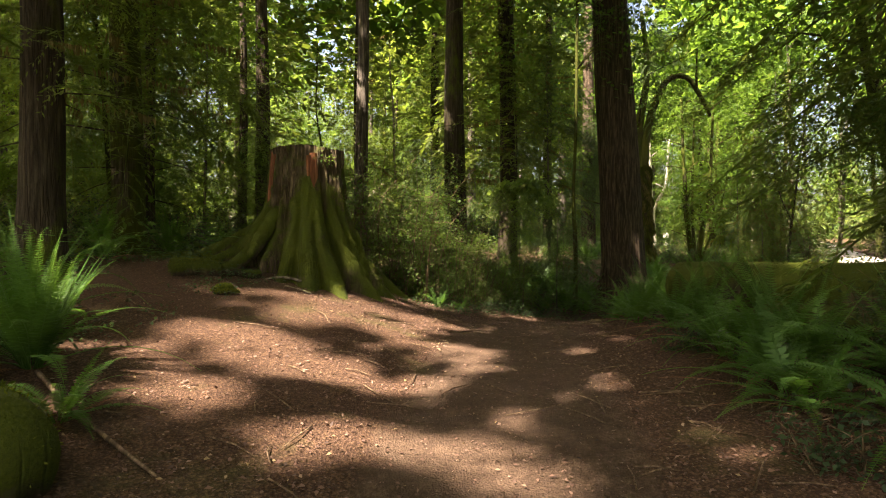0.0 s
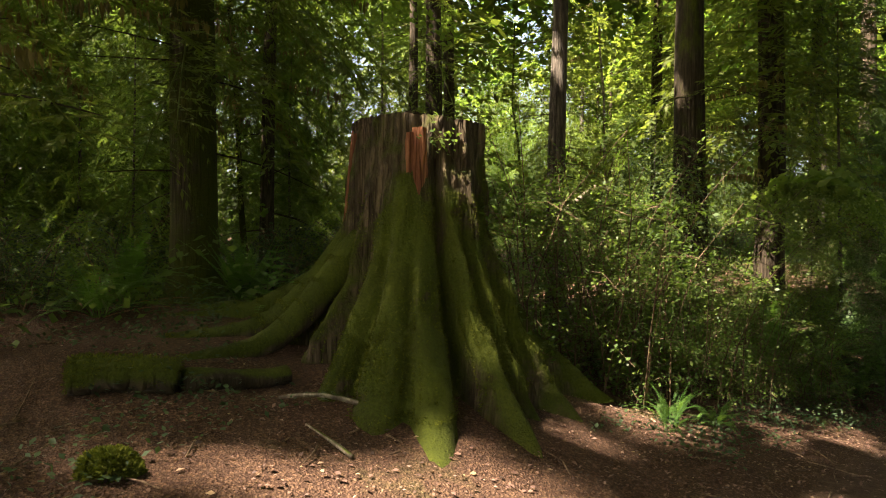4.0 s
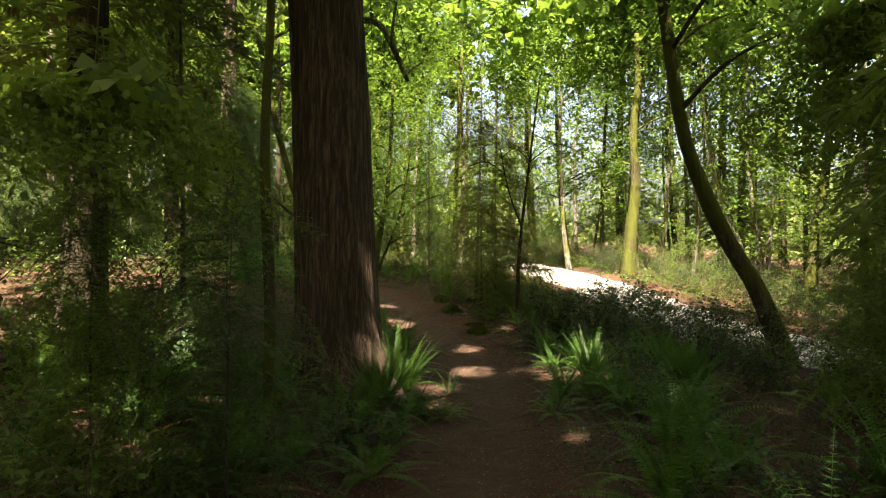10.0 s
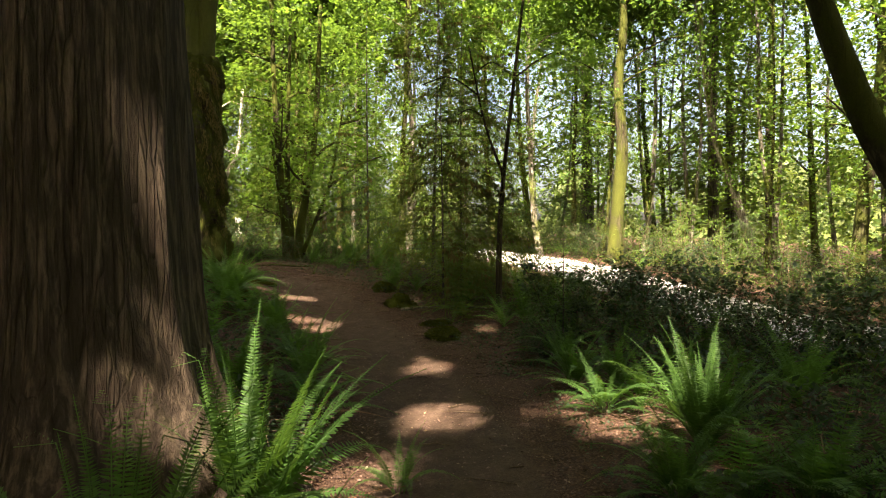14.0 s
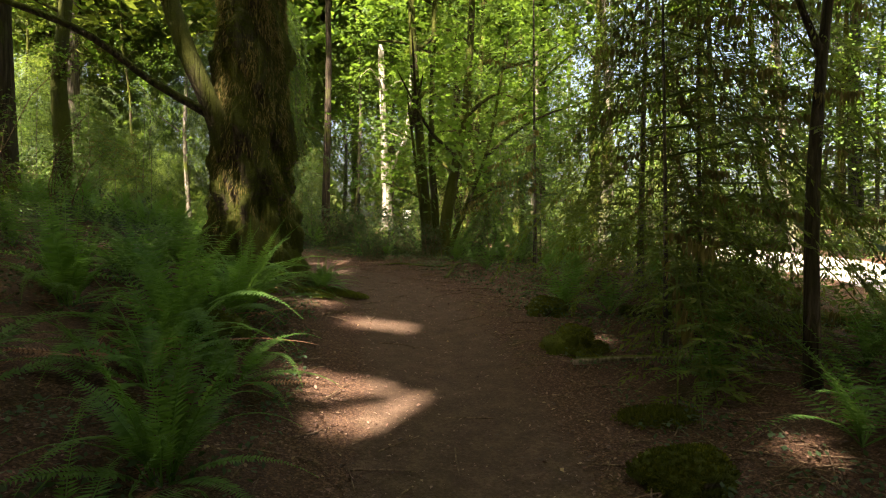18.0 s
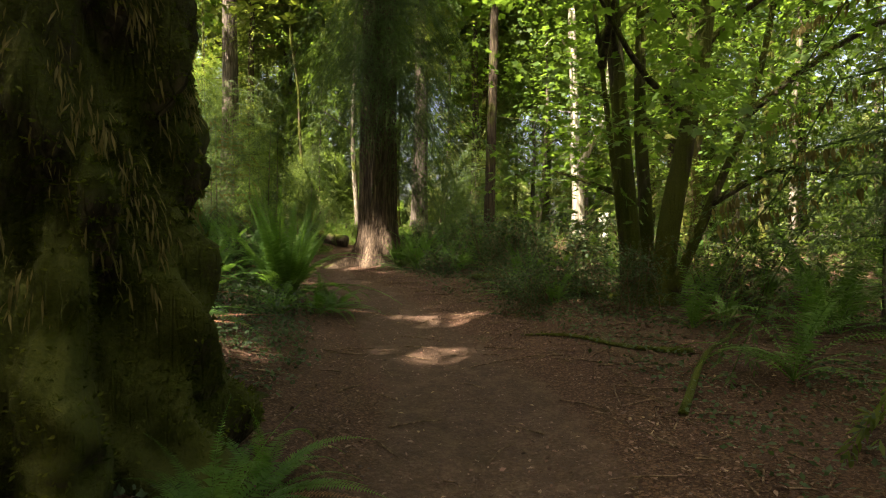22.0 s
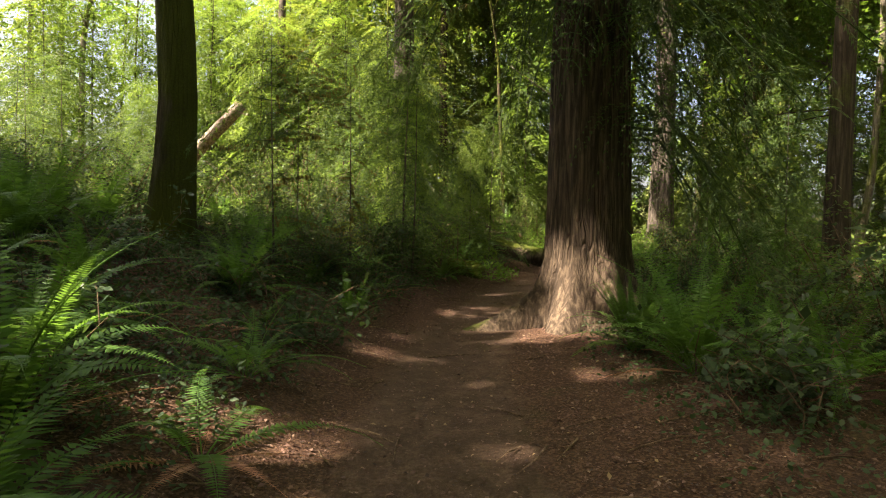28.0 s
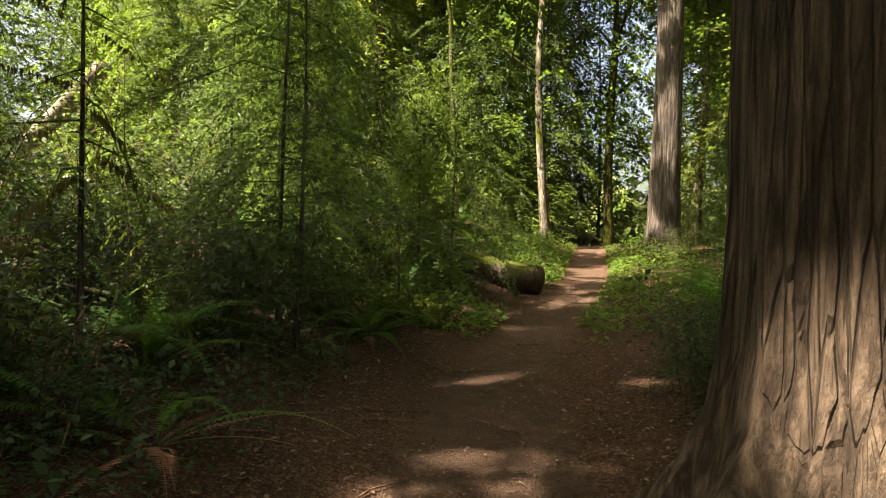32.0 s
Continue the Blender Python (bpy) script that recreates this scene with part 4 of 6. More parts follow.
lump = 1 + 0.12 * np.sin(9 * ang[None] + k[:, :, 2] * 7) * np.sin(k[:, :, 2] * 6.1 + 2 * ang[None]) + 0.17 * np.sin(4 * ang[None] + k[:, :, 2] * 3.1) * np.sin(k[:, :, 2] * 2.3 + 1) + 0.07 * np.sin(7 * ang[None] - k[:, :, 2] * 5.2)
k[:, :, 0] *= lump
k[:, :, 1] *= lump
big_maple = broadleaf(on_ground(9.15, 29.45), [([(-0.25, -0.1, 1.5), (-0.55, -0.25, 2.2), (-0.95, -0.25, 3.2), (-1.4, 0, 5.0), (-1.9, 0.4, 8)], 0.15, 0.07), ([(-0.5, -0.2, 2.0), (-1.2, -0.6, 2.3), (-2.0, -1.0, 2.75), (-3.6, -1.3, 3.1)], 0.055, 0.03),
                       ([(0.05, 0, 4.0), (0.3, 0.1, 6.4), (1.0, -0.2, 8.4), (1.9, -0.4, 8.6), (2.5, -0.5, 7.7), (2.9, -0.6, 6.8)], 0.2, 0.07), ([(0, 0.1, 4.2), (-0.1, 0.3, 6), (0.4, 0.5, 9), (0.2, 0.7, 12)], 0.28, 0.08)],
                      4.5, 12, 4.2, 210, 31, MOSSY_BARK, MAPLE_TWIGS, MAPLE, "huge gnarled maple wrapped in thick moss", "maple_tree", 9, (0, 0.3), mt)
g = np.random.RandomState(5)
fuzz(big_maple, next(o for o in big_maple.children if o.name.startswith("trunk")).data, 52000, 63, 0.024, MOSS, -0.1, 4.6, up=-0.7)
tufts = []
for i in range(15000):
    a, h = g.uniform(0, 6.3), 0.5 + 3.9 * g.rand() ** 0.7
    if math.sin(a * 3 + h * 2.1) * math.sin(h * 4.3 + 2 * a) < -0.15:
        a += 0.5
    r = (0.5 + (0.36 - 0.5) * h / 4.6) * g.uniform(1.0, 1.16)
    tufts.append((r * math.cos(a), r * math.sin(a) + 0.02 * h, h, a))
tufts = np.array(tufts)
stuff(part("hanging_moss", mesh_of("moss_tufts", *stacked(lance(1, 0.11, 0.02, 0.4), poses(tufts[:, :3], tufts[:, 3] + g.normal(0, 0.5, 15000), g.uniform(0.8, 1.5, 15000), g.normal(0, 0.5, 15000), g.uniform(0.03, 0.12, 15000))), HANGING, False), big_maple, "shaggy hanging moss"))

# other broad-leaved trees
def leaning(dx, dy, height, bow=0.0, n=6, seed=0):
    g = np.random.RandomState(seed)
    out = []
    for i in range(n):
        s = i / (n - 1)
        out.append((dx * s + bow * math.sin(math.pi * s) + (0.06 * g.normal() if i else 0), dy * s + (0.06 * g.normal() if i else 0), -0.2 + (height + 0.2) * s))
    return out


broadleaf(on_ground(4.5, 41.8), [(leaning(0.35, 0.2, 10, -0.1, 6, 1), 0.27, 0.13)], 5.5, 12, 3.6, 150, 32, MOSSY_BARK, MAPLE_TWIGS, MAPLE, "maple with mottled mossy bark on the bank", "maple_tree")
broadleaf(on_ground(13.6, 34.6), [([(-0.15, 0, -0.2), (-0.2, 0.05, 0.8), (-0.3, 0.1, 2.2), (-0.5, 0.2, 5), (-0.6, 0.3, 9)], 0.16, 0.06), ([(0.18, 0, -0.2), (0.28, 0.05, 0.9), (0.55, 0.1, 2.2), (0.85, 0.1, 4.2), (1.1, 0.2, 8.5)], 0.17, 0.06), ([(0.0, 0.2, -0.2), (0.1, 0.3, 1.0), (0.1, 0.6, 3), (0.3, 0.8, 8)], 0.12, 0.05), ([(0.3, -0.1, 0.2), (0.75, -0.15, 1.3), (1.3, -0.2, 2.8), (1.8, -0.2, 5.5)], 0.07, 0.025), ([(-0.25, -0.05, 0.3), (-0.4, -0.1, 1.3), (-0.55, -0.1, 2.4), (-0.7, 0.0, 3.8)], 0.06, 0.02)], 1.7, 10, 2.9, 540, 33, MOSSY_BARK, MAPLE_TWIGS, MAPLE,
          "many-stemmed maple with sunlit leaves", "maple_tree", 14, (0.6, 0.7))
broadleaf(on_ground(25.7, 31.2), [(leaning(0.6, 0.3, 12, 0.3, 6, 6), 0.3, 0.12)], 6, 13, 3.6, 120, 34, MOSSY_BARK, TWIGS, MAPLE, "mossy alder beside the track", "alder_tree")
broadleaf(on_ground(14.45, 17.2), [([(0, 0, -0.2), (-0.45, 0.35, 1.4), (-0.95, 0.75, 2.5), (-1.4, 1.1, 3.7), (-1.75, 1.4, 5.2), (-2.1, 1.8, 9)], 0.2, 0.12)], 6, 11, 3.4, 110, 35, MOSSY_BARK, TWIGS, MAPLE, "leaning alder trunk covered with moss", "alder_tree", 6, (-2, 1.6))
broadleaf(on_ground(13.0, 24.1), [([(0, 0, -0.1), (0.05, 0.05, 1.5), (0.25, 0.1, 3), (0.4, 0.0, 4.6), (0.75, 0.0, 7)], 0.06, 0.02), ([(0.2, 0.1, 2.6), (-0.2, 0.2, 3.6), (-0.5, 0.3, 5)], 0.03, 0.012)], 3.5, 7, 1.8, 46, 36, DARK_BARK, MAPLE_TWIGS, MAPLE, "thin sapling with a dark forked stem", "sapling", 5, (0.4, 0.1), None, 0.02)
broadleaf(on_ground(30.5, 27.7), [([(0, 0, -0.2), (-0.9, 0.7, 3), (-1.6, 1.3, 6), (-1.9, 1.8, 12)], 0.2, 0.1)], 7, 13, 3, 90, 37, ALDER_BARK, TWIGS, MAPLE, "pale slender alder leaning over the track", "alder_tree")

broadleaf(on_ground(3.26, 15.8), [([(0, 0, -0.2), (0.02, 0.02, 1.5), (-0.03, 0.05, 3), (0.05, 0.1, 5), (0.1, 0.1, 11)], 0.06, 0.03)], 6, 11, 2.4, 90, 361, MOSSY_BARK, MAPLE_TWIGS, MAPLE, "thin upright mossy maple stem", "sapling", 5, (0, 0.1), None, 0.02)

PALE_BARK = bark("pale_bark", (0.3, 0.27, 0.22), (0.6, 0.56, 0.48), 8, 0.2, lichen=0.5)
broadleaf(on_ground(17.5, 53.4), [([(0, 0, -0.2), (0.0, 0.0, 1.6), (-0.1, 0.0, 3.2), (-0.15, 0.1, 5.0), (-0.3, 0.2, 10)], 0.3, 0.14), ([(0.0, 0, 3.0), (0.5, 0.0, 4.0), (1.1, 0.0, 5.4), (1.4, 0.1, 9)], 0.17, 0.08)], 5.5, 11, 3.0, 110, 398, PALE_BARK, MAPLE_TWIGS, MAPLE, "pale forked alder in full sun beside the track", "alder_tree", 5)
WHITE_PAINT, nt, bsdf = material("white_paint")
nt.links.new(ramp(nt, noise_of(nt, coords(nt, (1, 1, 1)), 14, 4), [(0.3, (0.62, 0.62, 0.6)), (0.6, (0.8, 0.8, 0.78))]), bsdf.inputs["Base Color"])
bsdf.inputs["Roughness"].default_value = 0.5


def board(name, w, d, h, at, parent, label=""):
    """A flat board with softened edges, its middle at the given place."""
    bm = bmesh.new()
    bmesh.ops.create_cube(bm, size=1.0, matrix=Matrix.Translation(at) @ Matrix.Diagonal((w, d, h, 1)))
    bmesh.ops.bevel(bm, geom=bm.edges[:], offset=min(w, d, h) * 0.2, segments=2, affect="EDGES")
    me = bpy.data.meshes.new(name)
    bm.to_mesh(me)
    bm.free()
    me.materials.append(WHITE_PAINT)
    return part(name, me, parent, label)


sign = thing("sign_post", "small white sign on a white post beside the track", "sign", on_ground(18.55, 53.2))
sign.rotation_euler = (0, 0, radians(-12))
board("post", 0.09, 0.07, 1.35, (0, 0.05, 0.55), sign)
board("panel", 0.42, 0.03, 0.4, (0, 0, 1.05), sign, "blank white panel")
board("lower_panel", 0.34, 0.03, 0.22, (0, 0, 0.3), sign, "small white notice")

# fallen wood
def log(name, pts, r0, r1, mat, label, seed, stubs=0):
    ob = thing(name, label, "log", (0, 0, 0))
    p = bent(pts, 16)
    part("trunk", mesh_of("log", *tube(p, np.linspace(r0, r1, 16), 18, 0.06, seed), mat), ob)
    g = np.random.RandomState(seed)
    if mat is ROOT_MOSS:
        fuzz(ob, ob.children[0].data, int(min(9000, 22000 * r0)), seed, 0.018, MOSS)
    for i in range(stubs):
        q = p[g.randint(2, 14)]
        d = g.normal(0, 1, 3)
        d[2] = abs(d[2])
        d /= np.linalg.norm(d)
        part("branch_stub", mesh_of("stub", *tube([q, q + d * r0 * 1.2, q + d * (r0 + 0.25)], [0.03, 0.022, 0.01], 6), mat), ob)
    return ob


def lying(x0, y0, x1, y1, r, lift=0.0, n=5, sag=0.15):
    return [(x0 + (x1 - x0) * i / (n - 1), y0 + (y1 - y0) * i / (n - 1), gz(x0 + (x1 - x0) * i / (n - 1), y0 + (y1 - y0) * i / (n - 1)) + r * (1 - sag) + lift) for i in range(n)]


log("fallen_log", lying(2.95, 8.0, 6.2, 3.6, 0.31, 0.22), 0.28, 0.33, ROOT_MOSS, "thick mossy fallen log lying on another log", 41, 3)
log("fallen_log", lying(3.1, 7.2, 6.4, 3.0, 0.2), 0.18, 0.21, MOSSY_BARK, "dark rotting log under a mossy one", 42)
log("fallen_log", lying(-2.6, 11.6, -7.4, 13.6, 0.17, 0.12), 0.15, 0.19, ROOT_MOSS, "mossy log lying on the bank behind the stump", 43)
log("fallen_branch", [(11.7, 38.4, gz(11.7, 38.4) + 0.05), (12.2, 37.4, gz(12.2, 37.4) + 0.16), (12.7, 36.2, gz(12.7, 36.2) + 0.14), (13.4, 34.9, gz(13.4, 34.9) + 0.03)], 0.05, 0.075, ROOT_MOSS, "curved mossy fallen branch", 44)
log("fallen_log", lying(-2.75, 7.85, -3.2, 7.55, 0.09), 0.1, 0.11, ROOT_MOSS, "short broken mossy log", 45)
log("fallen_log", lying(-2.45, 8.5, -2.75, 7.9, 0.06), 0.06, 0.07, DARK_BARK, "short dark rotten log", 46)
log("fallen_log", [(-12.6, 57.4, 0.9), (-10.0, 57.2, 3.1), (-7.5, 57.0, 5.2), (-5.2, 56.9, 7.1)], 0.32, 0.25, DEAD_WOOD, "pale broken trunk leaning up out of the shrubs", 47)
log("fallen_log", lying(6.5, 50.9, 8.1, 50.4, 0.22, 0.03), 0.19, 0.22, DARK_BARK, "sawn log beside the trail", 48)
log("fallen_log", lying(7.5, 36.0, 5.2, 34.3, 0.1, 0.05), 0.09, 0.12, ROOT_MOSS, "mossy log lying across the ferny bank", 49)
log("fallen_branch", [(11.7, 32.75, gz(11.7, 32.75)), (12.1, 32.45, gz(12.1, 32.45) + 0.03), (12.5, 32.0, gz(12.5, 32.0) + 0.01), (12.95, 31.75, gz(12.95, 31.75) + 0.03)], 0.012, 0.028, ROOT_MOSS, "slim mossy branch on the ground", 50)
log("fallen_log", lying(13.3, 27.0, 16.5, 25.6, 0.08), 0.07, 0.1, ROOT_MOSS, "mossy log beside the trail", 51)
log("fallen_log", lying(-3.6, 4.3, -1.75, 2.5, 0.2), 0.2, 0.24, ROOT_MOSS, "mossy log at the edge of the clearing", 52)


def stick(pts, r0, mat, label, seed):
    ob = thing("fallen_branch", label, "branch", (0, 0, 0))
    line = bent([(x, y, gz(x, y) + h) for x, y, h in pts], 9)
    part("stem", mesh_of("stick", *tube(line, np.linspace(r0, r0 * 0.4, 9), 8, 0.12, seed), mat), ob)
    return ob


stick([(-1.75, 8.35, 0.06), (-2.0, 8.2, 0.1), (-2.25, 8.1, 0.04)], 0.022, DEAD_WOOD, "pale curved piece of broken wood by the stump", 1)
stick([(-1.6, 7.75, 0.01), (-1.75, 7.8, 0.03), (-1.95, 7.9, 0.02)], 0.014, DEAD_WOOD, "bleached stick lying on the leaves", 2)
stick([(-2.6, 4.1, 0.04), (-1.9, 3.4, 0.05), (-1.3, 2.9, 0.02)], 0.02, STICK, "long thin stick beside the fern", 3)
stick([(8.0, 17.6, 0.02), (8.4, 17.85, 0.03), (8.65, 17.8, 0.02)], 0.022, DEAD_WOOD, "short grey stick on the trail edge", 4)
stick([(12.2, 27.0, 0.02), (12.9, 28.0, 0.05), (13.2, 29.2, 0.02)], 0.02, STICK, "thin dark branch lying beside the trail", 5)
stick([(12.3, 30.4, 0.02), (12.9, 31.4, 0.08), (13.6, 32.3, 0.03)], 0.03, ROOT_MOSS, "mossy branch lying at the trail edge", 6)
stick([(8.7, 30.8, 0.05), (8.2, 31.2, 0.1), (7.6, 31.2, 0.06)], 0.05, DEAD_WOOD, "splintered piece of rotten wood", 7)
stick([(11.6, 25.3, 0.04), (12.4, 25.0, 0.06), (13.1, 24.4, 0.03)], 0.03, DEAD_WOOD, "dry grey branch on the leaves", 8)
stick([(6.6, 44.9, 0.1), (6.1, 44.2, 0.2), (5.4, 43.8, 0.2)], 0.025, DEAD_WOOD, "dry bent branch on the bank", 9)
pile = thing("brush_pile", "heap of pale dry branches", "branches", on_ground(5.6, 52.6))
g = np.random.RandomState(77)
for i in range(44):
    a, r, h = g.uniform(0, 6.3), g.uniform(0, 0.9), g.uniform(0.05, 0.8)
    d = np.array([math.cos(a + 1.3), math.sin(a + 1.3), g.normal(0, 0.35)]) * g.uniform(0.5, 1.2)
    c = np.array([r * math.cos(a), r * math.sin(a), h * (1.1 - r)])
    part("branch", mesh_of("dry_branch", *tube([c - d * 0.5, c + g.normal(0, 0.06, 3), c + d * 0.5], [0.016, 0.013, 0.006], 5, cap=False), DEAD_WOOD), pile)

# ---- more trees of the wood, set out at random clear of the trail ----
taken = [(17.5, 53.4), (18.55, 53.2), (-6.7, 9.4), (-5.5, 11.3), (-6.5, 14.2), (-5.7, 20), (-6.5, 20.6), (0.4, 18.5), (5.3, 19.3), (9.72, 42.75), (2.4, 55.2), (-2.6, 20.5), (14.6, 28.3), (12.75, 25.5), (13.9, 26.3), (12.7, 44.4), (10.8, 58.5), (9.15, 29.45), (4.5, 41.8), (13.6, 34.6), (25.7, 31.2), (-2.4, -2.5), (7.4, 9.6), (5.4, 32.8), (14.45, 17.2), (13.0, 24.1), (30.5, 27.7), (3.26, 15.8), STUMP]
models = {
    "conifer_near": [conifer((0, 0, -60), 22, 0.2 + 0.05 * i, 1.6 + i * 0.9, 3.0, 62, 60 + i, (DARK_BARK, FIR_BARK, DARK_BARK)[i], MID_BOUGHS, CONIFER, ("conifer with mossy drooping boughs", "grey-barked fir with sparse boughs", "dark conifer with dead lower twigs")[i], "conifer_tree", bare_stubs=8, moss=8) for i in range(3)],
    "conifer_far": [conifer((0, 0, -60), 23, 0.22 + 0.06 * i, 0.8 + i * 1.2, 3.4, 92, 70 + i, (DARK_BARK, FIR_BARK)[i], FAR_BOUGHS, CONIFER, "tall conifer in the depth of the wood", "conifer_tree", bare_stubs=0) for i in range(2)],
    "leafy_near": [broadleaf((0, 0, -60), [(leaning(0.5 - 0.6 * i, 0.3, 12, 0.3 * (1 - i), 6, 80 + i), 0.13 + 0.03 * i, 0.06)], (2.6, 1.4, 2.0)[i], 12.5, 2.8, 190, 80 + i, (ALDER_BARK, MOSSY_BARK, MOSSY_BARK)[i], TWIGS, MAPLE, ("slender alder with pale mottled bark", "young maple with mossy stem", "slender alder with a mossy stem")[i], "alder_tree", 7) for i in range(3)],
    "leafy_far": [broadleaf((0, 0, -60), [(leaning(0.7 - 1.2 * i, 0.4, 13, 0.4, 6, 90 + i), 0.17, 0.07)], 1.0, 14, 3.6, 165, 90 + i, (MOSSY_BARK, ALDER_BARK)[i], FAR_TWIGS, MAPLE, "broad-leaved tree deep in the wood", "alder_tree", 3) for i in range(2)],
    "pole": [broadleaf((0, 0, -60), [(leaning((0.9, -0.7, 0.2)[i], (0.2, 0.5, -0.4)[i], 12, (0.25, -0.2, 0.35)[i], 7, 85 + i), (0.085, 0.07, 0.1)[i], 0.04)], 3.0, 12.5, 1.7, 70, 86 + i, (ALDER_BARK, MOSSY_BARK, ALDER_BARK)[i], TWIGS, MAPLE, ("pale slender alder pole with mossy bark", "thin alder stem wrapped in moss", "bare-stemmed young alder with mottled bark")[i], "alder_tree", 5, (0, 0), None, 0.025) for i in range(3)],
    "hemlock": [conifer((0, 0, -60), 11 + 2 * i, 0.055, 0.5, 2.6, 130, 75 + i, FIR_BARK, MID_BOUGHS, LIT_HEMLOCK, "young hemlock with spreading green boughs, coloured lighter as if sunlit", "conifer_tree", bare_stubs=0) for i in range(2)],
    "sapling": [conifer((0, 0, -60), 3.2 + i, 0.018, 0.2, 1.3, 46, 95 + i, FIR_BARK, SMALL_BOUGHS, CEDAR_SPRAY, "young hemlock sapling with lacy boughs", "conifer_sapling", bare_stubs=0) for i in range(2)],
}
for kind, row in models.items():
    for ob in row:
        ob["group"] = {"sapling": "young conifers", "leafy_near": "alders and young maples", "pole": "alders and young maples", "leafy_far": "alders and young maples"}.get(kind, "conifers of the wood")
first_use = set()
crowned = {row[0].name: row for row in tall}


def place(model, x, y, turn, size, dz=0.0):
    m = pose(x, y, gz(x, y) + dz, 0, 0, turn)
    if model.name not in first_use:
        first_use.add(model.name)
        model.matrix_basis = m
        model.scale = (size, size, size)
        return model
    ob = copy_thing(model, m)
    ob.scale = (size, size, size)
    if model.name in crowned:
        tall.append((ob, *crowned[model.name][1:]))
    return ob


def clear_of(x, y, gap):
    return all((x - a) ** 2 + (y - b) ** 2 > gap * gap for a, b in taken)


def shades_gap(x, y):
    """Whether a tree here would stand in one of the sunbeams."""
    for a, b, z, r in gap_at:
        if r >= 2:
            for h in (4.0, 6.0, 8.0, 10.0):
                if r < 8 and math.hypot(a + SUN_TO.x * h / SUN_TO.z - x, b + SUN_TO.y * h / SUN_TO.z - y) < r * 0.7:
                    return True
        else:
            for h in (1.5, 3.0, 4.5, 6.0, 7.5, 9.0):
                if math.hypot(a + SUN_TO.x * h / SUN_TO.z - x, b + SUN_TO.y * h / SUN_TO.z - y) < (0.7 if h < 2.5 else 1.9 if h < 5 else 2.5):
                    return True
    return False


def scatter(count, lo, hi, gap, road_gap, ylo=-14, yhi=85):
    """Random spots between lo and hi metres from the trail, clear of the road and of one another."""
    tries, got = 0, []
    while len(got) < count and tries < 25000:
        tries += 1
        x, y = rng.uniform(-50, 65), rng.uniform(ylo, yhi)
        d = abs(from_path(x, y))
        if gap > 2 and -24 < x < 3.6 and 39 < y < 61:
            continue
        if gap > 1.2 and 5 < x < 17 and 10 < y < 23:
            continue
        if gap > 1.2 and shades_gap(x, y):
            continue
        if gap > 1.2 and 36 < y < 57 and abs(x - 11.2 - 0.264 * (y - 29.3)) < 1.5:
            continue
        if y < 9.5 and x < 0 and x > -5.5:
            continue
        if lo < d < hi and from_road(x, y) > road_gap and clear_of(x, y, gap):
            got.append((x, y))
            taken.append((x, y))
    return got


for x, y in scatter(74, 4.6, 17, 2.4, 3.2):
    side = from_path(x, y)
    leafy = rng.rand() < (0.62 if side > 0 else 0.25)
    place(models["leafy_near" if leafy else "conifer_near"][rng.randint(3)], x, y, rng.uniform(0, 360), rng.uniform(0.8, 1.2))
for x, y in scatter(120, 17, 42, 3.0, 4.0, -25, 100):
    leafy = rng.rand() < (0.5 if from_path(x, y) > 0 else 0.35)
    place(models["leafy_far" if leafy else "conifer_far"][rng.randint(2)], x, y, rng.uniform(0, 360), rng.uniform(0.85, 1.3))
for x, y in ((7.6, 61.0), (9.6, 63.5), (12.0, 62.0), (13.6, 59.0), (20.5, 38), (22, 45.5), (28, 41), (29, 47), (21, 50), (24.5, 52), (31, 38), (19.5, 47.5), (26, 35.5), (30, 33), (33, 43), (21.5, 56)):
    place(models["leafy_near"][rng.randint(3)], x, y, rng.uniform(0, 360), rng.uniform(0.9, 1.2))
    taken.append((x, y))
for x, y in [s for s in scatter(64, 4.2, 26, 1.3, 2.7, 8, 62) if (from_path(*s) > 0 or s[1] > 60 or rng.rand() < 0.25) and not (-24 < s[0] < 3.6 and 39 < s[1] < 61)]:
    place(models["pole"][rng.randint(3)], x, y, rng.uniform(0, 360), rng.uniform(0.8, 1.2))
for x, y, s in ((-0.3, 14.5, 1.0), (2.6, 14.6, 0.8), (12.2, 21.8, 0.7), (15.5, 33, 1.0), (7.0, 49, 0.9), (12.5, 46.5, 1.1), (3.2, 17.0, 0.8), (-3.4, 15.5, 0.9), (-2, 47.5, 0.8), (1.6, 52.5, 1.9), (-8, 50, 1.3), (-13.5, 54, 2.1), (4.0, 50.2, 1.6), (0, 57, 2.0), (-10, 53, 2.0), (-6.5, 46, 1.2)):
    place(models["sapling"][rng.randint(2)], x, y, rng.uniform(0, 360), s)
for x, y in scatter(40, 3.2, 16, 1.6, 3.0):
    place(models["sapling"][rng.randint(2)], x, y, rng.uniform(0, 360), rng.uniform(0.6, 1.3))

CLEARING_HEMLOCKS = ((-9.0, 10.2, 0.6), (-15.5, 9.5, 1.1))
THICKET_HEMLOCKS = ((1.8, 14.9, 0.22), (-7.8, 12.6, 0.5), (-10.5, 14.0, 0.7), (-12, 12, 1.0), (-13.2, 14.6, 0.9), (-17.5, 14, 1.2), (11.9, 14.4, 0.35), (9.6, 13.4, 0.35))
BEND_HEMLOCKS = ((-7.4, 16.4, 0.6), (-9.5, 18.5, 0.8), (-5.0, 17.2, 0.4), (-14, 17, 1.2))
CEDAR_HEMLOCKS = ((-11.5, 21, 1.1), (-16.5, 20.5, 1.3), (-9, 24, 1.2))
RISE_HEMLOCKS = ((5.6, 47.4, 0.34), (6.6, 48.8, 0.28))
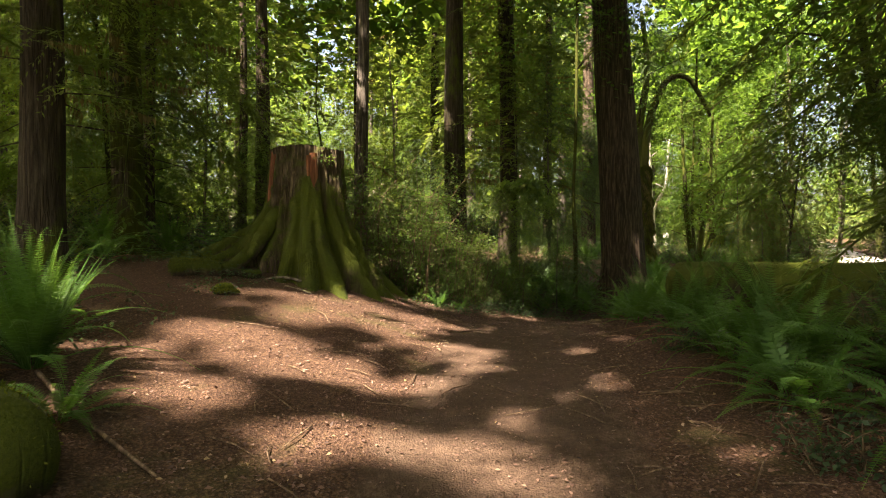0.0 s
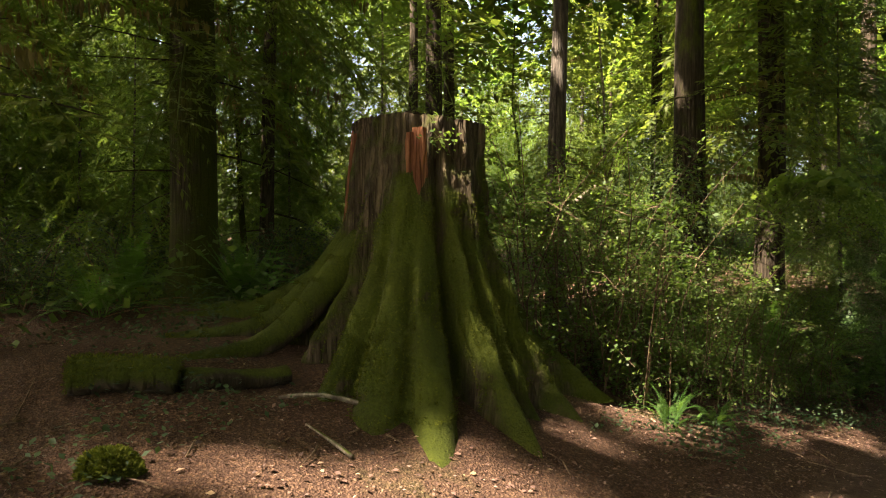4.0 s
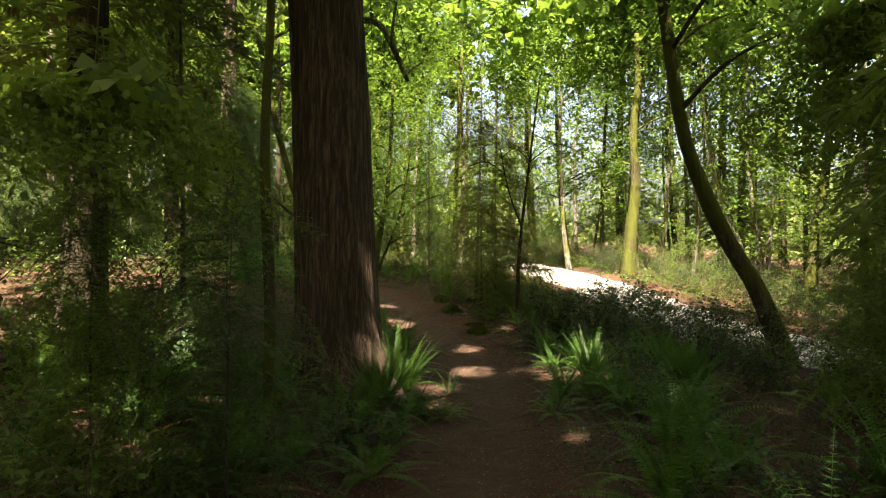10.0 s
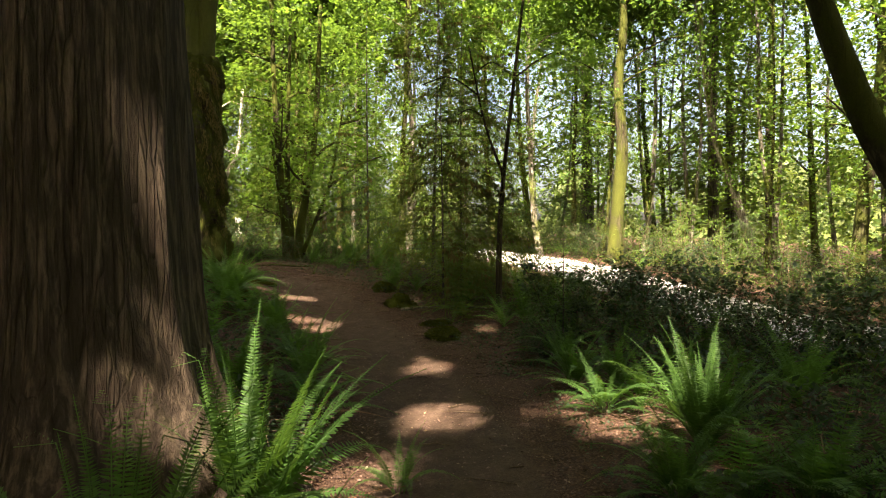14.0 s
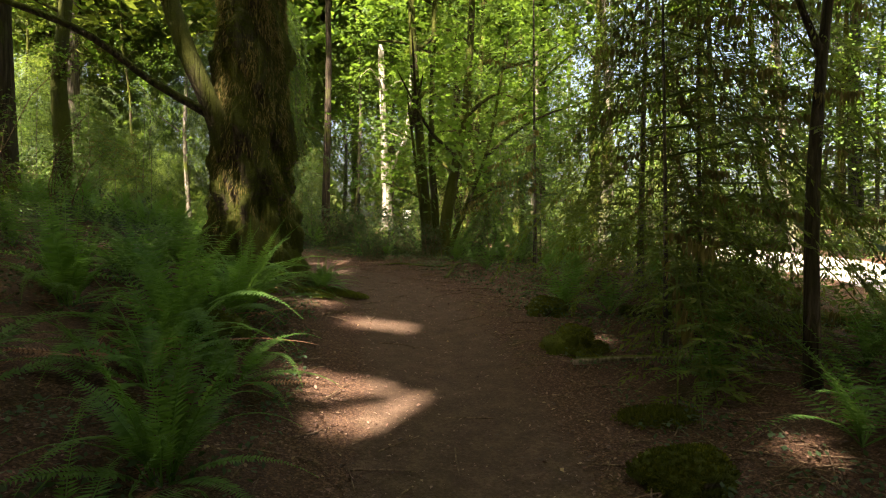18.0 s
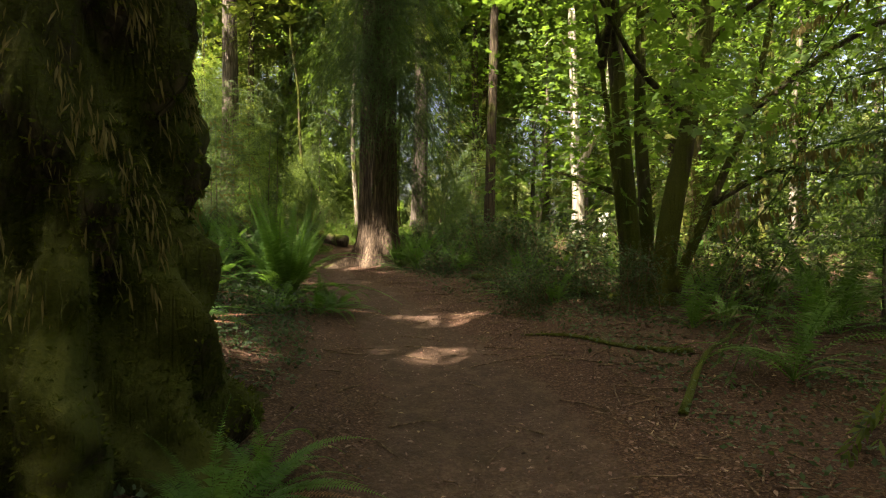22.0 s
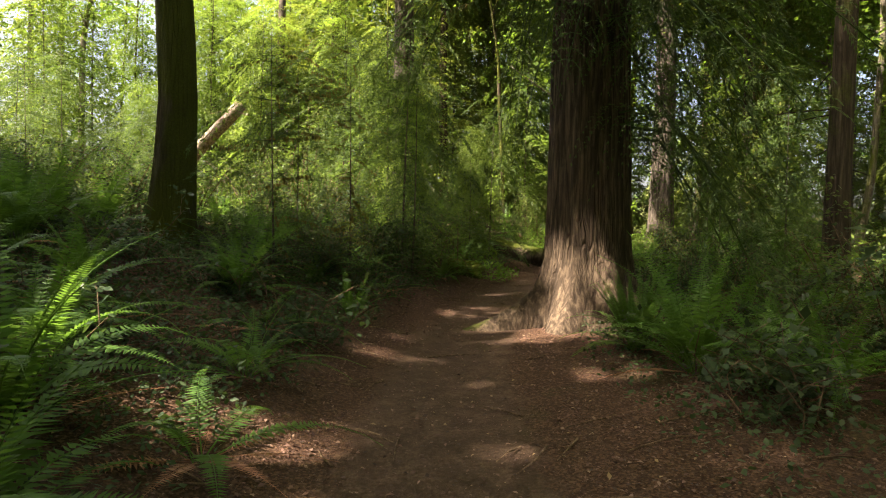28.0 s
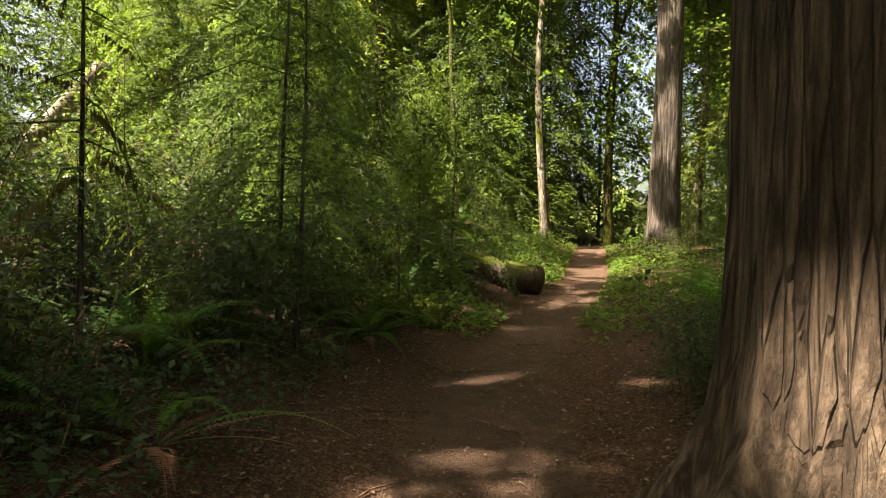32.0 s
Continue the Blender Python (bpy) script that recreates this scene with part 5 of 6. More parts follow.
FAR_HEMLOCKS = ((-14, 61, 1.0), (-10.5, 62, 1.1), (-7, 61, 0.9), (-3.5, 62.5, 1.1), (-0.5, 61, 0.8), (-8.5, 66, 1.2), (-13, 67, 1.3), (-4.5, 68, 1.2), (1.2, 65, 1.1), (5.3, 62.5, 0.9), (-17, 58, 1.0), (-19, 63, 1.3), (7.2, 66, 1.1), (-15.5, 52, 0.7), (-12, 59, 0.6), (4.5, 66.5, 1.2), (9.3, 68, 1.2), (12.8, 65, 1.0), (7.5, 63.5, 0.8), (14.5, 61, 0.9))
for x, y, s in CLEARING_HEMLOCKS + THICKET_HEMLOCKS + BEND_HEMLOCKS + CEDAR_HEMLOCKS + RISE_HEMLOCKS + FAR_HEMLOCKS:
    place(models["hemlock"][rng.randint(2)], x, y, rng.uniform(0, 360), s)
    taken.append((x, y))
for x, y, s in ((-9.3, 54.2, 1.1), (-10.8, 55.4, 1.0), (-6.2, 52.8, 0.9), (6.4, 45.2, 1.1), (-2, 58.5, 1.4), (0.8, 58.8, 1.3)):
    place(models["sapling"][rng.randint(2)], x, y, rng.uniform(0, 360), s)
    taken.append((x, y))

# deep woods beyond, too many to count
g = np.random.RandomState(19)
n = 60000
ang, rad = g.uniform(0, 2 * np.pi, n), g.uniform(50, 80, n)
h = g.uniform(0, 1, n) ** 1.5 * 15
at = np.stack([8 + rad * np.cos(ang) * 0.95, 26 + rad * np.sin(ang) * 1.12, h + 0.4], 1)
solid("far_woods", mesh_of("far_woods", *stacked(LEAF, poses(at, g.uniform(0, 6.3, n), g.normal(0.2, 0.6, n), g.normal(0, 0.6, n), g.uniform(0.4, 1.0, n))), SHRUB, False), "dense green woods in the distance", "woods", kind="stuff")

def distance():
    mat, nt, bsdf = material("distant_trees")
    vec = coords(nt, (1, 1, 0.6))
    a = math_of(nt, "MULTIPLY", math_of(nt, "ADD", noise_of(nt, vec, 0.7, 8, 0.75), noise_of(nt, coords(nt, (1, 1, 0.12)), 0.9, 4)), 0.5)
    nt.links.new(ramp(nt, a, [(0.36, (0.012, 0.018, 0.006)), (0.5, (0.05, 0.068, 0.016)), (0.64, (0.15, 0.17, 0.04))]), bsdf.inputs["Base Color"])
    bsdf.inputs["Roughness"].default_value = 1.0
    return mat


bv, bf, seg = [], [], 420
for i in range(seg):
    a = 2 * math.pi * i / seg
    top = 8 + 2.5 * math.sin(a * 9) + 3 * math.sin(a * 23 + 1) + 2.5 * math.sin(a * 67) + random.uniform(-2.5, 2.5)
    for j in range(9):
        h = -1.5 + (top + 1.5) * j / 8
        r = 86 + 1.5 * math.sin(a * 41 + j) + random.uniform(-1.2, 1.2)
        bv.append((8 + r * math.cos(a) * 0.95, 26 + r * math.sin(a) * 1.1, h))
bf = [(i * 9 + j, ((i + 1) % seg) * 9 + j, ((i + 1) % seg) * 9 + j + 1, i * 9 + j + 1) for i in range(seg) for j in range(8)]
solid("backdrop", mesh_of("backdrop", bv, bf, distance(), False), "edge of the wood in the far distance", "woods", kind="structure")

# ---- the roof of the wood: crowns and added shade leaves, with openings for the sun ----
crowns, roof_trees = [], []
for i, (tree, leaf_mat, lo, hi, reach, mid) in enumerate(tall):
    m = tree.matrix_basis
    g = np.random.RandomState(500 + i)
    n = int(1.3 * (270 if abs(from_path(m.translation.x, m.translation.y)) < 8.5 else 120) / (2 if leaf_mat is MAPLE else 1))
    a, h = g.uniform(0, 6.3, n), g.rand(n)
    rr = reach * np.sqrt(g.rand(n)) * (1.15 - 0.6 * h)
    local = np.stack([mid[0] + rr * np.cos(a), mid[1] + rr * np.sin(a), lo + (hi - lo) * h ** 0.75], 1)
    m2 = poses(local, a, g.normal(0.1, 0.3, n), g.normal(0, 0.3, n), g.uniform(0.9, 1.5, n))
    under = local[:, 2] < 12.5
    cv, cf = joined([stacked(TOP_TWIG, m2[under]), stacked(CANOPY_TWIG, m2[~under])])
    spot = cv @ np.array(m.to_3x3()).T + np.array(m.translation)
    crowns.append(spot.reshape(-1, 4, 3))
    roof_trees.append((m.translation.x, m.translation.y))
roof_trees = np.array(roof_trees)


def on_sunbeam(at):
    """Where the sunbeam through each place comes down, on level ground."""
    k = (at[:, 2] - 0.3) / SUN_TO.z
    return at[:, 0] - SUN_TO.x * k, at[:, 1] - SUN_TO.y * k


# out-of-view leaves added above the trail to shade it, except at the gaps
CELL, LOW, SHAPE = 0.5, (-8, -4), (56, 128)
cover = np.zeros(SHAPE)
for quads in crowns:
    size = np.linalg.norm(np.cross(quads[:, 2] - quads[:, 0], quads[:, 3] - quads[:, 1]), axis=1) / 2
    u, w = on_sunbeam(quads.mean(1))
    iu, iw = ((u - LOW[0]) / CELL).astype(int), ((w - LOW[1]) / CELL).astype(int)
    ok = (u > LOW[0]) & (w > LOW[1]) & (iu < SHAPE[0]) & (iw < SHAPE[1])
    np.add.at(cover, (iu[ok], iw[ok]), size[ok])
g = np.random.RandomState(91)
lack = np.clip(ROOF * CELL * CELL - cover, 0, None)
counts = g.poisson(lack / 0.085)
iu, iw = np.repeat(np.indices(SHAPE)[0].ravel(), counts.ravel()), np.repeat(np.indices(SHAPE)[1].ravel(), counts.ravel())
n = len(iu)
h = g.uniform(10.5, 19, n)
at = np.stack([LOW[0] + (iu + g.rand(n)) * CELL + SUN_TO.x / SUN_TO.z * (h - 0.3), LOW[1] + (iw + g.rand(n)) * CELL + SUN_TO.y / SUN_TO.z * (h - 0.3), h], 1)
quads = stacked(LEAF, poses(at, g.uniform(0, 6.3, n), g.normal(0.1, 0.4, n), g.normal(0, 0.4, n), g.uniform(0.4, 0.65, n)))[0].reshape(-1, 4, 3)
owner = ((at[:, None, :2] - roof_trees[None]) ** 2).sum(2).argmin(1)
for i, (tree, leaf_mat, *rest) in enumerate(tall):
    # each tree's own crown plus the added shade leaves nearest to it
    leaf = np.concatenate([crowns[i], quads[owner == i]])
    leaf = leaf[~open_to_sun(leaf.mean(1))]
    back = tree.matrix_basis.inverted()
    leaf = leaf.reshape(-1, 3) @ np.array(back.to_3x3()).T + np.array(back.translation)
    stuff(part("upper_crown", mesh_of("upper_crown", leaf, np.arange(len(leaf)).reshape(-1, 4), leaf_mat, False), tree))

# ---- shrubs ----
def shrub(height, reach, stems, leaves, leaf, seed, mat, label, name="shrub", dense=0.5):
    g = np.random.RandomState(seed)
    ob = thing(name, label, "shrub", (0, 0, -60), "shrubs of the understorey")
    canes, at = [], []
    stems = max(5, stems // 2)
    for i in range(stems):
        a, r = g.uniform(0, 6.3), reach * g.uniform(0.3, 0.9)
        foot = 0.25 * reach * g.normal(0, 1, 2)
        tip = np.array([foot[0] + r * math.cos(a), foot[1] + r * math.sin(a), height * g.uniform(0.5, 1.0)])
        line = bent([(foot[0], foot[1], -0.08), (foot[0] + (tip[0] - foot[0]) * 0.3 + g.normal(0, 0.08), foot[1] + (tip[1] - foot[1]) * 0.3 + g.normal(0, 0.08), tip[2] * 0.55), tip], 7)
        canes.append(tube(line[::2], np.linspace(0.009, 0.003, 7)[::2], 3, cap=False))
        sprays = [line]
        for k in range(4):
            b = line[g.randint(1, 6)]
            d = g.normal(0, 1, 3) * (1, 1, 0.45)
            d = d / np.linalg.norm(d) * reach * g.uniform(0.3, 0.6)
            side = bent([b, b + d * 0.5 + (0, 0, 0.05), b + d + (0, 0, -0.06)], 7)
            canes.append(tube(side[::3], [0.004, 0.003, 0.002], 3, cap=False))
            sprays.append(side)
        for k in range(leaves // stems):
            spray = sprays[g.randint(5)]
            s = g.uniform(0.15, 1)
            p = np.array([np.interp(s, np.linspace(0, 1, 7), spray[:, c]) for c in range(3)])
            at.append(p + g.normal(0, 0.09 * dense * reach + 0.03, 3) * (1, 1, 0.6))
    stuff(part("stem_clump", mesh_of("stems", *joined(canes), STICK), ob))
    at = np.array(at)
    at[:, 2] = np.maximum(at[:, 2], 0.04)
    n = len(at)
    stuff(part("leaves", mesh_of("leaves", *stacked(LEAF, poses(at, g.uniform(0, 6.3, n), g.normal(0.1, 0.45, n), g.normal(0, 0.45, n), leaf * g.uniform(0.6, 1.3, n))), mat, False), ob))
    return ob


shrubs = [shrub(1.5, 0.9, 16, 1300, 0.055, 101, SHRUB, "leafy huckleberry shrub with small pale leaves"), shrub(1.1, 0.8, 14, 900, 0.075, 102, SALAL, "dark glossy salal shrub"),
          shrub(2.2, 1.2, 20, 1900, 0.055, 103, SHRUB, "tall huckleberry shrub with fine leaves"), shrub(0.55, 0.6, 12, 500, 0.06, 104, SALAL, "low leafy undergrowth on the forest floor"), shrub(2.4, 1.5, 12, 900, 0.09, 105, SHRUB, "tall leafy shrub in the wood"),
          shrub(2.2, 1.15, 30, 4200, 0.045, 106, SHRUB, "dense huckleberry bush with tiny pale leaves beside the stump"), shrub(1.25, 1.0, 28, 2600, 0.05, 107, SALAL, "dense dark evergreen shrub on the bank")]
CLEARING_SHRUBS = ((-7.0, 9.4, 6, 1.0), (-5.9, 9.2, 6, 0.8))
THICKET_SHRUBS = ((-0.95, 11.5, 5, 1.15), (-1.3, 10.95, 5, 1.05), (-0.45, 11.35, 5, 0.9), (0.05, 11.95, 5, 0.85), (0.45, 12.5, 5, 0.7), (-0.35, 12.3, 5, 1.1), (0.75, 12.75, 5, 0.62), (-0.15, 13.2, 5, 1.0), (1.2, 13.5, 5, 0.6), (0.3, 14.3, 5, 0.8), (-1.3, 12.3, 5, 1.1), (1.6, 13.4, 0, 0.8), (-4.7, 12.0, 6, 1.0), (-5.6, 12.9, 6, 1.1), (-6.7, 11.4, 6, 1.1), (-4.3, 13.6, 6, 1.0), (-7.6, 14.2, 6, 1.2))
BEND_SHRUBS = ((13.2, 18.2, 1, 0.9), (10.9, 17.6, 3, 1.1), (2.2, 17.0, 6, 0.9), (0.6, 15.6, 6, 1.0), (11.4, 16.0, 6, 0.8), (12.6, 17.0, 6, 0.8))
CEDAR_SHRUBS = ((12.6, 22.2, 1, 1.3), (14.2, 21.0, 1, 1.4), (15.3, 19.6, 1, 1.2), (13.3, 19.6, 1, 0.9), (15.6, 21.4, 1, 1.4), (13.6, 21.9, 6, 1.3), (15.2, 22.4, 6, 1.2), (14.4, 20.2, 6, 1.1), (13.1, 19.3, 6, 0.9), (13.9, 22.2, 1, 1.1), (12.9, 20.6, 1, 0.9), (12.0, 20.0, 3, 1.2), (11.3, 19.0, 3, 1.2))
BANK_SHRUBS = ((13.1, 33.7, 6, 0.8),)
FERNY_SHRUBS = ((12.9, 39.4, 6, 0.9), (13.4, 38.2, 1, 1.4), (3.0, 37.0, 1, 1.5), (2.8, 38.4, 6, 1.1), (4.0, 36.0, 6, 1.0), (2.6, 35.6, 6, 1.2), (1.2, 37.4, 6, 1.3), (14.6, 34.2, 6, 0.9))
FOOT_SHRUBS = ((11.7, 40.9, 6, 0.75), (12.5, 40.4, 6, 1.0), (13.3, 41.2, 6, 1.1), (12.6, 39.6, 1, 1.3), (12.2, 41.5, 0, 1.0), (1.8, 39.5, 1, 1.8), (3.3, 43.5, 0, 1.2), (2.4, 43.4, 6, 1.2), (3.0, 41.0, 6, 1.0), (1.6, 41.8, 6, 1.2), (13.0, 43.0, 6, 0.8))
RISE_SHRUBS = ((11.6, 44.6, 6, 0.8), (11.2, 46.4, 6, 0.7), (6.9, 46.6, 0, 0.9), (6.4, 44.6, 1, 0.9), (10.8, 48.5, 1, 1.0), (5.6, 46.0, 6, 1.0), (4.6, 46.4, 6, 1.1), (6.3, 47.6, 6, 0.8), (5.2, 44.6, 6, 0.9), (3.4, 45.4, 6, 1.1), (5.6, 49.4, 6, 0.8), (3.9, 48.4, 6, 1.0), (1.2, 45.8, 6, 1.2))
FAR_SHRUBS = ((7.2, 54, 0, 0.8), (10.6, 54, 0, 0.9), (-9, 55.5, 2, 1.4), (-7, 54, 2, 1.3), (-5, 52.5, 0, 1.5), (-10.5, 57, 2, 1.6), (-3, 50.5, 0, 1.4), (-0.5, 52, 2, 1.2), (2.2, 50.5, 0, 1.3))
for x, y, k, s in CLEARING_SHRUBS + THICKET_SHRUBS + BEND_SHRUBS + CEDAR_SHRUBS + BANK_SHRUBS + FERNY_SHRUBS + FOOT_SHRUBS + RISE_SHRUBS + FAR_SHRUBS:
    place(shrubs[k], x, y, rng.uniform(0, 360), s)
    taken.append((x, y))
for x, y in scatter(100, 2.4, 12, 1.0, 2.4):
    place(shrubs[rng.randint(4)], x, y, rng.uniform(0, 360), rng.uniform(0.7, 1.3))
far = np.array([(x, y, gz(x, y)) for x, y in scatter(112, 9, 30, 1.5, 2.6)])
leaves = next(o for o in shrubs[4].children if o.name.startswith("leaves")).data
co, quad = np.zeros(len(leaves.vertices) * 3), np.zeros(len(leaves.loops), np.int32)
leaves.vertices.foreach_get("co", co)
leaves.loops.foreach_get("vertex_index", quad)
solid("far_shrubs", mesh_of("far_shrubs", *stacked((co.reshape(-1, 3), quad.reshape(-1, 4)), poses(far, rng.uniform(0, 6.3, len(far)), 0, 0, rng.uniform(1.0, 1.6, len(far)))), SHRUB, False), "leafy shrubs deep in the wood", "shrubs", kind="stuff")

for i in range(58):
    y = rng.uniform(33.5, 47) if i < 44 else rng.uniform(12, 22)
    d = rng.uniform(1.35, 3.6) * (1 if rng.rand() < 0.62 else -1)
    x = float(path_x(y)) + d
    if math.hypot(x - 9.72, y - 42.75) > 1.5 and abs(from_path(x, y)) > 1.3 and clear_of(x, y, 0.45):
        place(shrubs[(3, 3, 6)[i % 3]], x, y, rng.uniform(0, 360), (1.0, 0.8, 0.55)[i % 3] * rng.uniform(0.9, 1.2))
# dark shrubs added to darken the ground right of the clearing
for x, y, k, s in ((2.0, 3.2, 3, 0.7), (2.4, 2.5, 3, 0.8), (2.7, 5.2, 3, 0.7), (3.0, 3.0, 6, 0.6), (2.3, 6.0, 3, 0.6), (3.6, 5.0, 6, 0.7)):
    place(shrubs[k], x, y, rng.uniform(0, 360), s)
for i in range(34):
    c = ROAD[0] + along * (4 + i * 1.1 + rng.uniform(-0.4, 0.4)) + across * rng.uniform(2.6, 4.6)
    place(shrubs[(6, 4, 2)[i % 3]], c.x, c.y, rng.uniform(0, 360), (1.3, 0.8, 1.0)[i % 3] * rng.uniform(0.9, 1.2))
for i in range(26):
    s = rng.uniform(3, 44)
    c = ROAD[0] + along * s - across * rng.uniform(2.3, 3.6)
    if abs(from_path(c.x, c.y)) > 2.4:
        place(shrubs[(1, 6, 6, 2)[rng.randint(4)]], c.x, c.y, rng.uniform(0, 360), rng.uniform(1.0, 1.4))

# ---- sword ferns ----
def frond(rise, fall, pairs, seed, curl=0.0, wide=0.1):
    """One frond of length 1, rising at an angle and arching over."""
    g = np.random.RandomState(seed)
    n = 15
    ang = np.radians(np.linspace(rise, fall, n) - curl * np.clip(np.linspace(-3.2, 1, n), 0, 1) ** 2)
    step = np.stack([np.cos(ang), np.zeros(n), np.sin(ang)], 1) / (n - 1)
    line = np.concatenate([[np.zeros(3)], np.cumsum(step[:-1], 0)])
    s = np.linspace(0.12, 0.985, pairs)
    p = np.stack([np.interp(s, np.linspace(0, 1, n), line[:, c]) for c in range(3)], 1)
    tilt = np.interp(s, np.linspace(0, 1, n), ang)
    ln = wide * np.clip(np.minimum((s - 0.02) * 5, (1.03 - s) * 1.55), 0.15, 1)
    sides = []
    for side in (-1, 1):
        yaw = side * (np.radians(76) + g.normal(0, 0.09, pairs))
        m = poses(p, yaw, 0, g.normal(0.12 * side, 0.15, pairs), ln * g.uniform(0.88, 1.08, pairs))
        c, d = np.cos(-tilt), np.sin(-tilt)
        turn = np.zeros((pairs, 3, 3))
        turn[:, 0, 0], turn[:, 0, 2], turn[:, 1, 1], turn[:, 2, 0], turn[:, 2, 2] = c, d, 1, -d, c
        m[:, :3, :3] = turn @ m[:, :3, :3]
        sides.append(stacked(lance(1, 0.24, 0.012, 0.25), m))
    rachis = tube(line[::2], np.linspace(0.0055, 0.0015, n)[::2], 3, cap=False)
    return joined([rachis] + sides)


FRONDS = {"up": [mesh_of("frond", *frond(82, 40 - 25 * i, 44, 110 + i), FERN, False) for i in range(2)] + [mesh_of("frond", *frond(86, 60, 34, 115, 190), FERN, False)],
          "tall": [mesh_of("frond", *frond(88, 66 - 16 * i, 62, 170 + i, 0, 0.08), FERN, False) for i in range(3)] + [mesh_of("frond", *frond(87, 72, 60, 175, 230, 0.075), FERN, False)],
          "arch": [mesh_of("frond", *frond(68, -18 - 20 * i, 44, 120 + i), FERN, False) for i in range(3)],
          "low": [mesh_of("frond", *frond(30, -28 - 12 * i, 40, 130 + i), FERN, False) for i in range(2)],
          "dry": [mesh_of("frond", *frond(12, -14, 28, 140, 0, 0.085), FERN_DRY, False)]}


def fern(ups, arches, lows, dries, size, seed, label, kind_up="up"):
    g = np.random.RandomState(seed)
    ob = thing("sword_fern", label, "fern", (0, 0, -60), "sword ferns of the forest floor")
    total = ups + arches + lows + dries
    for i in range(total):
        kind = kind_up if i < ups else "arch" if i < ups + arches else "low" if i < ups + arches + lows else "dry"
        pick = FRONDS[kind]
        fr = part("frond", pick[g.randint(len(pick))], ob)
        yaw = i * 137.5 + g.uniform(-18, 18)
        sc = size * g.uniform(0.75, 1.12) * (0.8 if kind == "dry" else 1)
        fr.matrix_basis = pose(0.05 * math.cos(radians(yaw)), 0.05 * math.sin(radians(yaw)), 0.02, g.uniform(-14, 14), g.uniform(-7, 7) if kind != "tall" else g.uniform(-4, 26), yaw) @ Matrix.Diagonal((sc, sc, sc, 1))
    return ob


ferns = [fern(11, 9, 4, 2, 1.0, 151, "large sword fern with upright and arching fronds"), fern(4, 11, 5, 2, 0.95, 152, "arching sword fern with a few dry fronds"),
         fern(1, 9, 9, 2, 0.85, 153, "low spreading sword fern"), fern(5, 5, 1, 0, 0.7, 154, "small upright sword fern"), fern(4, 6, 3, 1, 0.95, 155, "sword fern in the shade beside the trail"), fern(36, 8, 5, 2, 1.0, 156, "lush tall sword fern with a dense clump of upright fronds", "tall"),
         fern(0, 2, 4, 10, 0.9, 157, "withered sword fern with brown drooping fronds"), fern(8, 12, 8, 3, 1.1, 158, "wide dark sword fern with glossy arching fronds")]
CLEARING_FERNS = ((-2.7, 4.2, 5, 0.9), (-2.1, 3.5, 2, 0.6), (2.65, 7.3, 0, 0.75), (2.75, 6.5, 1, 0.9), (2.5, 8.2, 0, 0.65), (-3.3, 5.2, 0, 0.9), (-5.5, 10.2, 0, 0.9), (-4.9, 9.3, 1, 0.8), (2.5, 5.6, 1, 1.0), (2.35, 4.3, 2, 1.0), (3.4, 6.6, 0, 1.0), (3.0, 7.4, 0, 0.8), (2.9, 5.0, 1, 1.1), (-0.1, 10.3, 3, 0.6), (2.7, 9.2, 2, 0.8), (3.2, 10.2, 0, 0.9), (2.5, 4.9, 7, 0.75), (2.35, 4.1, 2, 0.8), (2.65, 3.4, 7, 0.75), (3.2, 4.3, 7, 0.8), (3.0, 5.7, 7, 0.8), (3.2, 3.2, 2, 0.9), (2.9, 2.6, 2, 0.8), (3.6, 8.4, 0, 0.9))
CLEARING_FERNS_MORE = ((4.6, 8.9, 7, 0.9), (4.0, 9.8, 0, 1.0), (5.4, 9.6, 0, 1.0))
THICKET_FERNS = ((0.9, 14.6, 2, 0.9), (0.2, 13.6, 2, 0.8), (-0.05, 10.85, 3, 0.6), (0.3, 11.1, 2, 0.45), (-4.7, 11.1, 5, 0.8), (-4.1, 12.3, 0, 0.8), (4.3, 11.2, 1, 0.9), (5.2, 12.9, 0, 0.9), (1.6, 13.9, 3, 0.9), (7.4, 14.5, 0, 0.9), (6.6, 13.4, 1, 0.9), (-7.0, 13.2, 5, 0.8), (-6.1, 12.0, 0, 0.9), (5.6, 11.0, 7, 0.9), (6.4, 12.0, 0, 0.9))
BEND_FERNS = ((2.9, 15.4, 0, 0.9), (2.2, 16.2, 1, 1.0), (1.5, 15.4, 0, 0.9), (3.5, 15.9, 1, 0.8), (4.7, 17.4, 1, 0.9), (2.6, 17.2, 7, 0.9), (1.6, 16.8, 0, 1.0), (4.2, 15.6, 2, 0.8), (4.9, 16.5, 3, 0.9), (6.08, 18.5, 5, 1.08), (5.3, 17.6, 5, 0.95), (4.4, 16.6, 2, 1.1), (3.1, 16.5, 1, 0.9), (5.9, 17.7, 2, 0.9), (3.8, 17.4, 0, 0.9), (2.4, 15.2, 1, 0.9), (9.6, 18.0, 5, 0.9), (10.0, 16.3, 5, 1.0), (8.5, 16.2, 2, 0.9), (9.1, 17.0, 1, 0.9), (11.6, 18.1, 0, 0.9), (6.35, 17.6, 2, 0.65), (7.3, 18.9, 3, 0.7), (7.6, 16.7, 2, 0.8))
BEND_FERNS_MORE = ((8.6, 17.6, 0, 0.7), (2.4, 18.2, 0, 1.0), (1.4, 18.6, 7, 0.9), (3.9, 18.6, 1, 0.9))
